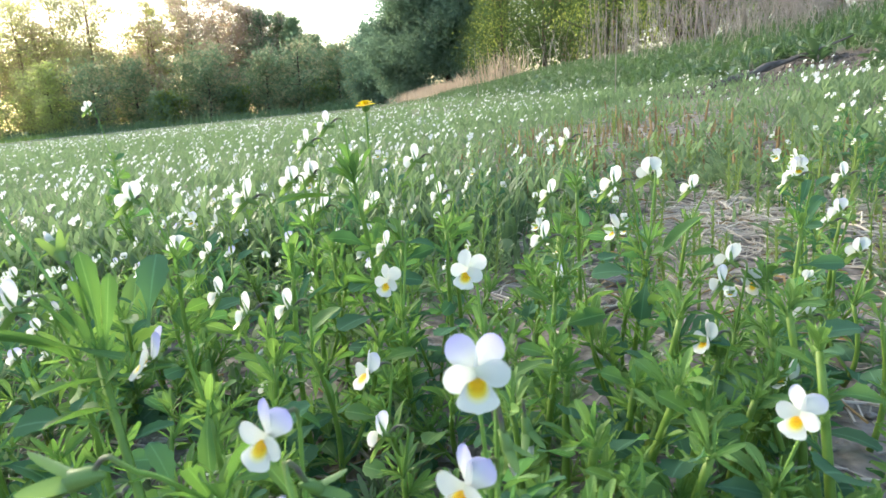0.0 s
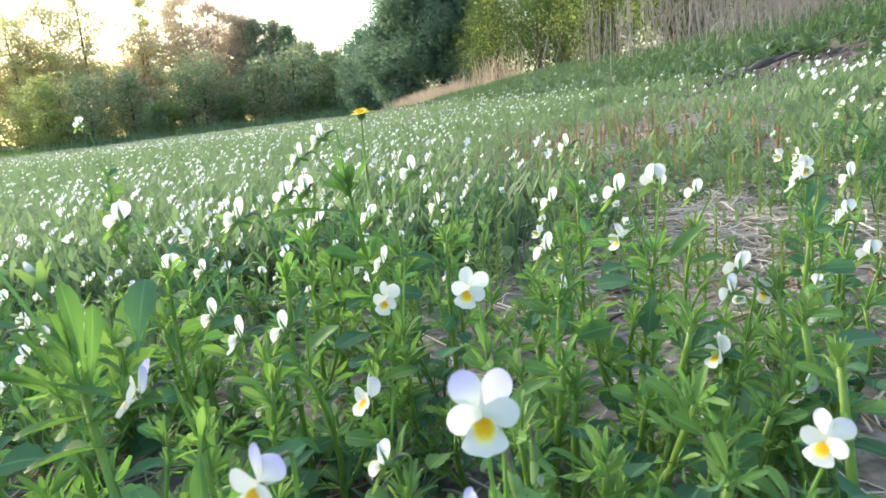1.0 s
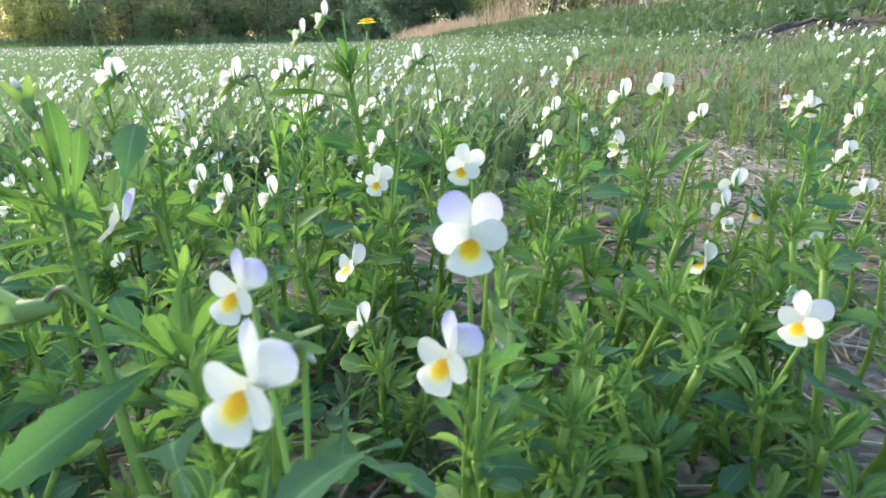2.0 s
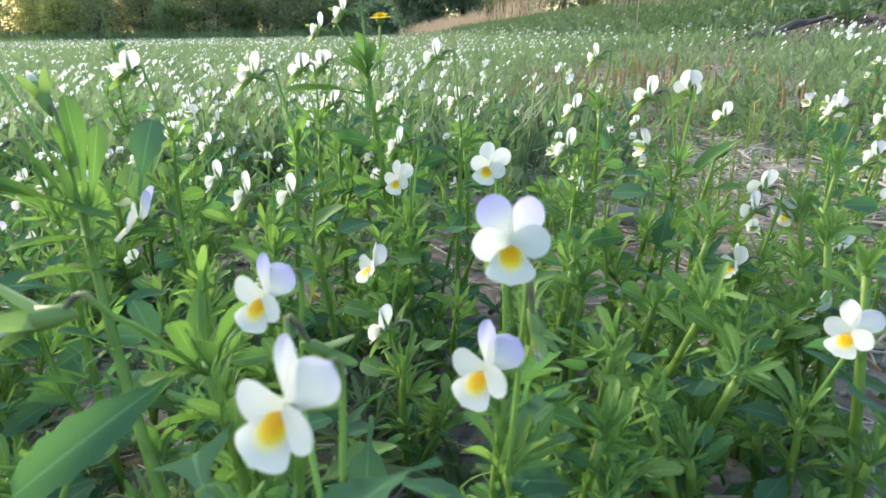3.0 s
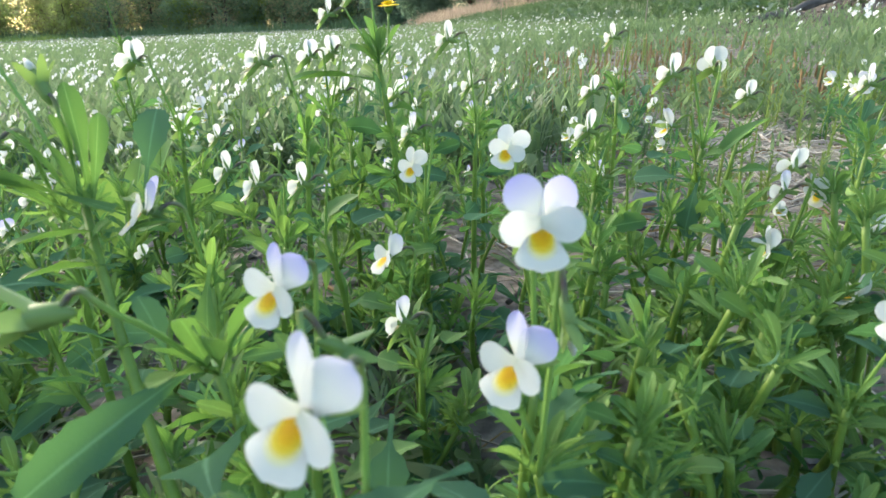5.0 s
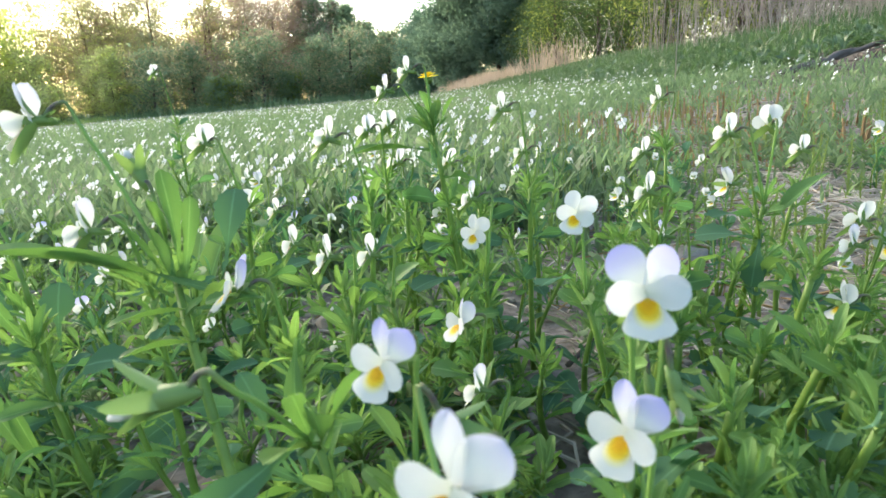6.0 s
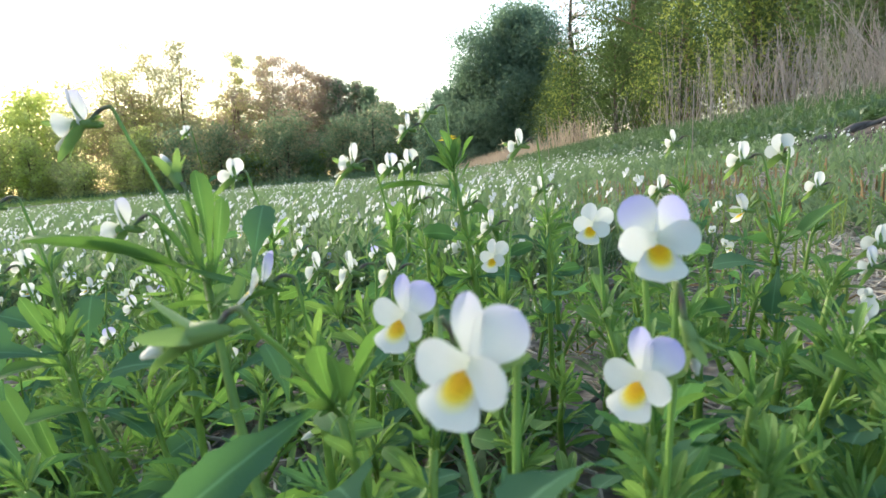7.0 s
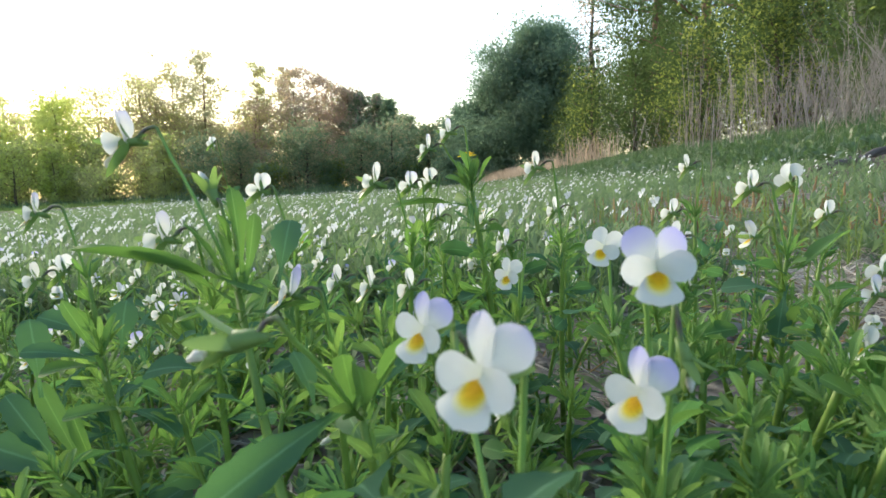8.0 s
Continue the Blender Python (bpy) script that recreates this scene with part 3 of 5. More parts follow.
def dress(root, base, top_path, r, leafy=1.0, first=0.25, spread=1.0, low=True):
    """At each node one stalked leaf and two lobed stipules; nodes crowd together towards the tip, which ends in a tuft of young leaves."""
    n = len(top_path)
    L = (top_path[-1] - top_path[0]).length
    nodes = max(2, int(L / 0.026))
    for i in range(nodes + 1):
        f = first + (1 - first) * (1 - (1 - i / nodes) ** 1.35)
        j = min(n - 2, int(f * (n - 1)))
        p = top_path[j].lerp(top_path[j + 1], f * (n - 1) - j) - base
        high = i >= nodes - 1
        a0 = 137 * i + r.uniform(-35, 35)
        at = Matrix.Translation(p)
        size = r.uniform(0.026, 0.044) * (0.72 if high else 1.0) * spread
        el = r.uniform(32, 66) if high else r.uniform(-4, 48)
        me = r.choice(LEAF_MID_ME[:3] + LEAF_PALE_ME[2:3] + LEAF_ME[:1]) if high else r.choice(LEAF_ME[:2] + LEAF_ME[3:4] + LEAF_MID_ME[:1])
        part("leaf", me, root, at @ pose(0, 0, 0, 0, 0, a0) @ pose(0, 0, 0, el, r.uniform(-60, 60), 0) @ Matrix.Scale(size, 4))
        for k in range(2 if r.random() < leafy or high else 1):
            size = r.uniform(0.021, 0.033) * (0.85 if high else 1.0) * spread
            el = r.uniform(48, 80) if high else r.uniform(22, 66)
            part("stipule", r.choice(r.choice((STIPULE_ME, STIPULE_MID_ME) if high else (STIPULE_ME, STIPULE_MID_ME, STIPULE_MID_ME, STIPULE_DARK_ME))), root, at @ pose(0, 0, 0, 0, 0, a0 + 80 + 200 * k + r.uniform(-30, 30)) @ pose(0, 0, 0, el, r.uniform(-50, 50), 0) @ Matrix.Scale(size, 4))
    for k in range(2):
        part("leaf", LEAF_PALE_ME[2], root, Matrix.Translation(top_path[-1] - base) @ pose(0, 0, 0, 0, 0, r.uniform(0, 360)) @ pose(0, 0, 0, r.uniform(55, 82), 0, 0) @ Matrix.Scale(r.uniform(0.016, 0.026) * spread, 4))
    if low:
        for k in range(r.randint(3, 5)):
            el = r.uniform(8, 50)
            part("leaf", LEAF_ME[3 if r.random() < 0.6 else 1], root, Matrix.Translation(top_path[1] - base) @ pose(0, 0, 0, 0, 0, r.uniform(0, 360)) @ pose(0, 0, 0, el, r.uniform(-25, 25), 0) @ Matrix.Scale(r.uniform(0.028, 0.046), 4))


def pansy(base_xy, top, flowers=(), buds=(), leaves=(), seed=0, thick=2.0, leafy=1.0, spread=1.0, branches=1, low=True, label="", bare=0.25):
    """One plant: base on the soil, the upper node at top, flowers (centre, facing, roll, size, tint), buds (centre, facing),
    large leaves (from, tip, shape, width)."""
    r = random.Random(seed)
    base = on_land(*base_xy, -0.004)
    tint = flowers[0][4] if flowers else "white"
    label = label or (f"wild pansy plant with {TINTED[tint]} flowers on bare soil" if flowers else "leafy green wild pansy plant in bud on bare soil")
    root = thing("pansy_plant", base, label, "flower", "wild pansies in the field")
    top = Vector(top)
    path = stem_path(base, top, r)
    v, f, u = tube([p - base for p in path], [thick * MM * (1.15 - 0.5 * i / 7) for i in range(8)], 6)
    part("stem", Build().add(v, f, u).mesh("stem", [STEM]), root)
    if base.x > 0.05:
        leafy, spread, bare = leafy * 0.6, spread * 0.9, max(bare, 0.45)
    dress(root, base, path, r, leafy, bare, spread * 0.9, low)
    for k in range(branches):
        tip = top.lerp(base, r.uniform(0.2, 0.55)) + Vector((r.uniform(-1, 1), r.uniform(-1, 1), 0)).normalized() * r.uniform(0.018, 0.035)
        start = path[1].lerp(path[2], r.random())
        bp = stem_path(start, tip, r, 0.006)
        v, f, u = tube([p - base for p in bp], [thick * MM * 0.7] * 8, 5)
        part("stem", Build().add(v, f, u).mesh("stem", [STEM]), root)
        dress(root, base, bp, r, leafy, 0.45, spread * 0.85, False)
    for centre, n, roll, size, tint in flowers:
        deep = 0.5 if len(n) == 2 or n[1] > -0.1 else 0.15 if n[0] < -0.45 else 0.0
        reach = 0.5 if len(n) == 2 or n[1] > -0.1 else 0.0
        if len(n) == 2:
            v = Vector((centre[0], centre[1] - 0.03, 0)).normalized()
            size *= 0.97
            n = Vector((-v.y, v.x, 0)) * n[0] + v * (n[1] + r.uniform(-0.25, 0.15)) + Vector((0, 0, r.uniform(-0.15, 0.12)))
        m = facing(Vector(centre), n, roll, size)
        v, f, u = tube([p - base for p in pedicel_path(m, path[-1])], [0.85 * MM] * 3 + [0.75 * MM] * 3 + [0.7 * MM] * 8, 6)
        part("pedicel", Build().add(v, f, u).mesh("pedicel", [PEDICEL]), root)
        k = r.randrange(3)
        fl = part("flower", CALYX_ME, root, Matrix.Translation(-base) @ m)
        for which in ("upper_r", "upper_l"):
            part("petal", PETAL_ME["upper", tint, k], fl, petal_pose(which, r.uniform(0.85, 1.15) * (1 - 0.9 * deep), deep))
        for which in ("side_r", "side_l"):
            part("petal", PETAL_ME["side", (k + 1) % 3], fl, petal_pose(which, r.uniform(0.92, 1.1), deep))
        part("petal", PETAL_ME["lip", k], fl, petal_pose("lip", 1.0, deep), "white lower petal with a yellow blotch")
        for i in range(5):
            part("sepal", SEPAL_ME, fl, sepal_pose(i, reach) @ Matrix.Scale((0.75, 1.0, 1.3, 1.3, 1.0)[i] if reach else 0.7, 4))
    for centre, n, *size in buds:
        m = facing(Vector(centre), n, 0, *size)
        v, f, u = tube([p - base for p in pedicel_path(m, path[-1], 0.8)], 0.75 * MM, 5)
        part("pedicel", Build().add(v, f, u).mesh("pedicel", [PEDICEL]), root)
        part("bud", BUD_ME, root, Matrix.Translation(-base) @ m)
    for a, b, k, tilt in leaves:
        a, b = Vector(a), Vector(b)
        d = b - a
        if isinstance(tilt, tuple):
            # the blade is open towards that side
            z = (Vector(tilt) - d * (Vector(tilt).dot(d) / d.length_squared)).normalized()
            turn = Matrix((d.normalized().cross(z), d.normalized(), z)).transposed().to_4x4()
        else:
            el, az = math.degrees(math.atan2(d.z, math.hypot(d.x, d.y))), math.degrees(math.atan2(-d.x, d.y))
            turn = pose(0, 0, 0, 0, 0, az) @ pose(0, 0, 0, el + 8, 0, 0) @ pose(0, 0, 0, 0, tilt, 0)
        part("leaf", (LEAF_MID_ME if k in (2, 4) else LEAF_ME)[k], root, Matrix.Translation(a - base) @ turn @ Matrix.Scale(d.length * 1.05, 4))
    return root


HALF = (-0.75, -1, 0.0)
LEFT, AWAY = (0.93, 0.36), (0.6, 0.8)   # shares: across the view to its left, and away along it
# the four large faces
pansy((0.058, 0.215), (0.046, 0.205, 0.048), [((0.0395, 0.180, 0.1024), (-0.10, -1, 0.12), 2, 0.94, "lilac")], seed=1, branches=1)
pansy((0.048, 0.205), (0.045, 0.194, 0.030), [((0.0342, 0.1755, 0.0732), (-0.93, -0.75, 0.06), 11, 0.92, "lilac")], [((0.047, 0.182, 0.080), (0.2, -0.1, -0.9), 0.75)], [((0.056, 0.222, 0.034), (0.055, 0.213, 0.062), 3, 20), ((0.060, 0.224, 0.030), (0.068, 0.214, 0.052), 3, -10), ((0.052, 0.200, 0.031), (0.060, 0.190, 0.045), 0, 10), ((0.046, 0.190, 0.024), (0.053, 0.180, 0.033), 3, 0), ((0.012, 0.189, 0.036), (0.030, 0.172, 0.040), 0, -10), ((0.008, 0.222, 0.034), (0.005, 0.206, 0.018), 3, 0)], seed=2, branches=1)
pansy((0.002, 0.160), (0.001, 0.150, 0.030), [((-0.0055, 0.1315, 0.0918), (-0.76, -0.92, 0.08), 13, 0.91, "faint")], [((-0.003, 0.172, 0.081), (0.5, 0.3, -0.6), 0.8)], seed=3, branches=0, leafy=0.3)
pansy((-0.010, 0.225), (-0.012, 0.212, 0.045), [((-0.0170, 0.1915, 0.0866), (-0.75, -0.95, 0.06), 11, 0.85, "lilac")], seed=4)
pansy((0.165, 0.235), (0.155, 0.225, 0.022), [((0.1480, 0.203, 0.0650), (-1.05, -0.60, 0.10), 10, 0.78, "faint")], leaves=[((0.180, 0.252, 0.006), (0.163, 0.236, 0.032), 3, 10), ((0.200, 0.235, 0.007), (0.176, 0.218, 0.038), 3, -15), ((0.178, 0.310, -0.002), (0.150, 0.292, 0.020), 1, 20)], seed=5)
# the leafy plant close on the left, with its nodding bud
pansy((-0.030, 0.218), (-0.036, 0.208, 0.058), [], [((-0.061, 0.178, 0.0885), (-0.9, 0.1, -0.25), 1.15)],
      [((-0.037, 0.207, 0.064), (-0.071, 0.171, 0.053), 5, (0.3, -0.6, 0.7)), ((-0.037, 0.208, 0.058), (-0.040, 0.190, 0.081), 4, 40), ((-0.035, 0.207, 0.058), (-0.032, 0.187, 0.081), 2, -30), ((-0.034, 0.208, 0.058), (-0.024, 0.196, 0.085), 2, 25),
       ((-0.037, 0.208, 0.058), (-0.047, 0.192, 0.074), 4, 10), ((-0.050, 0.215, 0.056), (-0.055, 0.220, 0.076), 0, 10), ((-0.033, 0.215, 0.062), (-0.010, 0.212, 0.086), 0, 25), ((-0.050, 0.268, 0.067), (-0.052, 0.255, 0.044), 2, 0)], seed=6, branches=1)
# a stout plant at the viewer's feet whose broad leaf lies open to the sky
pansy((-0.016, 0.150), (-0.018, 0.148, 0.050), [], [], [((-0.0230, 0.152, 0.056), (-0.0445, 0.193, 0.0610), 1, (0.2, -0.75, 0.6)), ((0.021, 0.152, 0.066), (-0.002, 0.131, 0.073), 0, 15), ((0.025, 0.162, 0.044), (0.016, 0.155, 0.063), 3, 10)], seed=56, branches=0, low=False, leafy=0.4, bare=0.7)
# the tall plant on the left: whorl of blunt leaves and a flower seen from the side on a high stalk
pansy((-0.040, 0.222), (-0.0915, 0.2800, 0.0885), [((-0.132, 0.283, 0.1440), (0.85, 0.52), 0, 1.12, "faint")], [((-0.103, 0.292, 0.124), (-0.5, 0.4, 0.8))],
      [((-0.080, 0.275, 0.085), (-0.144, 0.262, 0.105), 4, 15), ((-0.089, 0.280, 0.087), (-0.088, 0.285, 0.125), 4, 60), ((-0.092, 0.280, 0.086), (-0.097, 0.285, 0.115), 4, 40),
       ((-0.088, 0.278, 0.085), (-0.082, 0.290, 0.114), 4, 60), ((-0.093, 0.278, 0.086), (-0.108, 0.275, 0.112), 4, 20), ((-0.091, 0.276, 0.086), (-0.090, 0.262, 0.110), 4, -30), ((-0.092, 0.277, 0.082), (-0.126, 0.266, 0.104), 4, 30), ((-0.078, 0.275, 0.078), (-0.110, 0.265, 0.077), 4, 10), ((-0.084, 0.272, 0.075), (-0.060, 0.265, 0.084), 2, 0), ((-0.078, 0.268, 0.068), (-0.105, 0.258, 0.070), 2, 20),
       ((-0.0870, 0.328, 0.080), (-0.0842, 0.344, 0.1140), 0, (0.1, -1, 0.2))], seed=7, thick=2.4, spread=0.62, leafy=0.3, branches=0, low=False, bare=0.6)
# the leafy plant low at the side, broad blue-green blades round a leaning stem
pansy((-0.128, 0.315), (-0.166, 0.318, 0.052), [], [], [((-0.198, 0.340, -0.012), (-0.232, 0.343, 0.032), 5, (0.5, -0.8, 0.35)), ((-0.190, 0.338, -0.014), (-0.234, 0.333, 0.012), 0, (0.4, -0.7, 0.6)), ((-0.185, 0.335, -0.012), (-0.207, 0.335, 0.036), 4, (0.6, -0.8, 0.1)),
       ((-0.178, 0.332, -0.012), (-0.190, 0.328, 0.024), 4, (0.2, -0.9, 0.2)), ((-0.170, 0.345, 0.044), (-0.168, 0.343, 0.072), 3, (0.1, -1, 0.1)), ((-0.166, 0.318, 0.050), (-0.198, 0.310, 0.064), 5, (0.1, -0.6, 0.8)), ((-0.166, 0.318, 0.048), (-0.196, 0.318, 0.050), 2, (0.1, -0.6, 0.8)),
       ((-0.166, 0.319, 0.050), (-0.178, 0.312, 0.078), 4, (0.5, -0.8, 0.2)), ((-0.166, 0.319, 0.050), (-0.158, 0.312, 0.072), 4, (-0.3, -0.9, 0.2)), ((-0.203, 0.332, 0.030), (-0.208, 0.338, 0.068), 0, (0.6, -0.8, 0.1)), ((-0.156, 0.362, -0.022), (-0.135, 0.355, 0.000), 3, (0.1, -0.7, 0.7)), ((-0.150, 0.316, 0.028), (-0.178, 0.306, 0.034), 2, (0.1, -0.4, 0.9))],
      seed=57, thick=2.3, branches=1, low=True, leafy=0.5, bare=0.45)
pansy((-0.105, 0.315), (-0.108, 0.300, 0.075), [((-0.120, 0.282, 0.106), LEFT, 0, 1.0, "faint")], seed=8)
pansy((-0.050, 0.300), (-0.055, 0.285, 0.052), [((-0.070, 0.272, 0.085), (-1, -0.25, 0.25), 0, 1.0, "lilac")], seed=9)
# the spray with a pair of nodding flowers above the skyline, and the other tall ones behind
pansy((0.035, 0.505), (0.012, 0.500, 0.118), [((-0.019, 0.492, 0.149), LEFT, 0, 0.9, "faint"), ((-0.004, 0.500, 0.160), LEFT, 0, 0.9, "faint")], leaves=[((0.012, 0.500, 0.110), (0.012, 0.500, 0.148), 2, 60), ((0.012, 0.500, 0.108), (-0.045, 0.500, 0.112), 2, 0), ((0.013, 0.500, 0.115), (0.026, 0.495, 0.142), 4, 0)], seed=10, thick=2.6, spread=1.35)
pansy((-0.025, 0.525), (-0.022, 0.515, 0.085), [((-0.032, 0.500, 0.124), AWAY, 0, 0.9, "faint"), ((-0.018, 0.505, 0.126), AWAY, 0, 0.9, "white")], seed=11)
pansy((0.075, 0.500), (0.074, 0.490, 0.080), [((0.053, 0.474, 0.133), LEFT, 0, 1.0, "white")], seed=12)
pansy((-0.030, 0.425), (-0.028, 0.410, 0.085), [((-0.048, 0.396, 0.126), (-1, 0.1, 0.15), 0, 1.0, "white")], seed=13)
pansy((-0.105, 0.490), (-0.110, 0.475, 0.080), [((-0.129, 0.465, 0.124), (-0.8, 0.5, 0.1), 0, 1.0, "white")], seed=14)
pansy((0.080, 0.350), (0.070, 0.338, 0.050), [((0.061, 0.320, 0.093), (-0.45, -1, 0.1), 16, 0.85, "white")], leaves=[((0.066, 0.335, 0.060), (0.044, 0.318, 0.070), 3, 20)], seed=15)
pansy((0.040, 0.430), (0.034, 0.420, 0.038), [((0.026, 0.394, 0.072), HALF, 12, 0.85, "white"), ((0.027, 0.425, 0.086), LEFT, 0, 0.9, "faint")], seed=16)
pansy((0.185, 0.430), (0.187, 0.402, 0.075), [((0.164, 0.401, 0.116), LEFT, 0, 0.95, "white"), ((0.191, 0.408, 0.119), (0.2, 1, 0.1), 0, 0.9, "white")],
      leaves=[((0.187, 0.402, 0.066), (0.150, 0.385, 0.080), 0, 10), ((0.187, 0.402, 0.062), (0.225, 0.405, 0.092), 2, 0), ((0.187, 0.402, 0.06), (0.176, 0.39, 0.035), 1, 0)], seed=17, thick=2.0, branches=2)
pansy((0.270, 0.520), (0.266, 0.505, 0.060), [((0.261, 0.492, 0.094), (-0.5, 0.9, 0.1), 0, 0.9, "white")], seed=18)
pansy((0.205, 0.345), (0.198, 0.335, 0.010), [((0.182, 0.322, 0.044), (-1, -0.05, 0.05), 0, 0.85, "white")], leaves=[((0.198, 0.333, 0.018), (0.186, 0.300, 0.030), 1, 30)], seed=19)
pansy((0.065, 0.278), (0.068, 0.270, 0.045), [], [((0.072, 0.262, 0.040), (0.1, -0.2, -1))], seed=20, branches=2)
pansy((-0.040, 0.375), (-0.038, 0.365, 0.040), [((-0.048, 0.354, 0.074), LEFT, 0, 0.95, "white")], seed=21)
pansy((-0.060, 0.445), (-0.065, 0.435, 0.035), [((-0.075, 0.423, 0.067), LEFT, 0, 0.95, "white")], seed=22)
pansy((-0.015, 0.385), (-0.020, 0.378, 0.040), [((-0.029, 0.366, 0.071), LEFT, 0, 0.9, "white")], seed=23)
pansy((0.022, 0.335), (0.018, 0.328, 0.018), [((0.010, 0.318, 0.050), (-0.95, -0.4, 0.2), 0, 0.9, "faint")], seed=24)
pansy((0.028, 0.305), (0.022, 0.298, 0.005), [((0.014, 0.288, 0.033), LEFT, 0, 0.85, "faint")], seed=25)
pansy((0.170, 0.525), (0.165, 0.515, 0.062), [((0.155, 0.503, 0.098), LEFT, 0, 0.95, "white")], seed=26)
pansy((0.205, 0.590), (0.202, 0.580, 0.090), [((0.190, 0.568, 0.131), LEFT, 0, 0.95, "white")], seed=27)
pansy((0.132, 0.415), (0.128, 0.405, 0.052), [((0.117, 0.391, 0.089), LEFT, 0, 0.95, "white")], seed=28)
pansy((0.035, 0.575), (0.030, 0.565, 0.060), [((0.024, 0.551, 0.094), (-0.7, 0.5, 0.2), 0, 0.95, "white")], seed=29)
pansy((-0.008, 0.545), (-0.010, 0.535, 0.062), [((-0.014, 0.521, 0.100), (-0.8, 0.4, 0.2), 0, 0.9, "faint")], seed=30)
pansy((0.312, 0.440), (0.310, 0.432, 0.070), [((0.292, 0.420, 0.107), (0.97, 0.15), 0, 1.0, "faint")], seed=31)
pansy((0.235, 0.390), (0.232, 0.380, 0.022), [((0.212, 0.362, 0.060), LEFT, 0, 0.9, "faint"), ((0.222, 0.372, 0.070), (-0.3, 0.9, 0.2), 0, 0.9, "white"), ((0.234, 0.366, 0.058), (-0.9, -0.2, -0.5), 0, 0.8, "white")], seed=32, branches=2)
pansy((0.275, 0.370), (0.270, 0.365, 0.000), [((0.262, 0.357, 0.038), (-0.3, 0.9, 0.3), 0, 0.9, "white")], seed=33)
pansy((0.222, 0.312), (0.216, 0.306, -0.005), [((0.209, 0.297, 0.030), (-0.9, 0.2, 0.3), 0, 0.8, "white")], seed=34)
pansy((0.155, 0.275), (0.150, 0.270, -0.020), [((0.142, 0.259, -0.003), LEFT, 0, 0.7, "lilac")], seed=35, branches=1)
pansy((-0.120, 0.580), (-0.125, 0.572, 0.035), [((-0.132, 0.564, 0.072), (-0.3, 0.9, 0.2), 0, 0.95, "white"), ((-0.114, 0.583, 0.061), LEFT, 0, 0.9, "white")], seed=36)
pansy((0.085, 0.540), (0.082, 0.530, 0.070), [((0.073, 0.517, 0.102), LEFT, 0, 0.9, "white")], seed=37)
pansy((-0.190, 0.380), (-0.195, 0.368, 0.080), [((-0.213, 0.356, 0.116), LEFT, 0, 0.95, "faint")], seed=38)
pansy((-0.235, 0.445), (-0.240, 0.435, 0.040), [((-0.256, 0.422, 0.075), LEFT, 0, 0.95, "white"), ((-0.243, 0.43, 0.079), AWAY, 0, 0.9, "white")], seed=39)
pansy((0.388, 0.500), (0.386, 0.492, 0.058), [((0.375, 0.479, 0.094), LEFT, 0, 1.0, "white")], seed=40)
pansy((0.378, 0.490), (0.376, 0.483, 0.028), [((0.360, 0.473, 0.062), LEFT, 0, 0.9, "faint"), ((0.374, 0.478, 0.068), AWAY, 0, 0.9, "faint")], seed=41)
pansy((0.355, 0.440), (0.353, 0.433, 0.010), [((0.346, 0.422, 0.052), AWAY, 0, 0.9, "white")], seed=42)
pansy((-0.300, 1.020), (-0.318, 1.010, 0.120), [((-0.335, 0.999, 0.193), AWAY, 0, 0.9, "white")], seed=43)
# leafy plants in bud between them
LEAFY = [(-0.130, 0.225, 0.060), (-0.020, 0.265, 0.080), (0.018, 0.235, 0.055), (0.085, 0.225, 0.040), (0.110, 0.245, 0.060), (0.100, 0.300, 0.085),
         (0.135, 0.330, 0.095), (-0.060, 0.240, 0.050), (0.200, 0.270, 0.055), (0.235, 0.300, 0.070), (-0.150, 0.300, 0.060), (-0.005, 0.195, 0.035),
         (0.065, 0.185, 0.025), (0.120, 0.195, 0.030), (-0.090, 0.195, 0.040), (0.028, 0.155, 0.018), (-0.045, 0.150, 0.015), (0.250, 0.420, 0.090),
         (0.300, 0.350, 0.080), (-0.170, 0.390, 0.090), (-0.110, 0.370, 0.085), (0.100, 0.440, 0.090), (0.000, 0.440, 0.085)]
UPRIGHT = [(0.085, 0.270, 0.075), (0.095, 0.252, 0.070), (0.115, 0.275, 0.080), (0.128, 0.262, 0.070), (0.142, 0.290, 0.080), (0.160, 0.272, 0.070),
           (0.175, 0.300, 0.080), (0.190, 0.285, 0.070), (0.075, 0.290, 0.080), (0.105, 0.320, 0.085), (0.060, 0.245, 0.070), (0.215, 0.330, 0.085)]
standing = random.Random(31)
UPRIGHT += [(standing.uniform(0.06, 0.24), standing.uniform(0.20, 0.36), standing.uniform(0.075, 0.11)) for k in range(34)]
NB = 23 + len(UPRIGHT)
LEAFY += UPRIGHT
filler = random.Random(77)
for k in range(58):
    y = filler.uniform(0.17, 0.60)
    x = filler.uniform(-0.78, 0.62) * (y + 0.02)
    if x > 0.07 and (k % 3 or (x < 0.23 and y < 0.36)):
        continue
    LEAFY.append((x, y, filler.uniform(0.035, 0.07) + 0.06 * max(0, y - 0.25)))
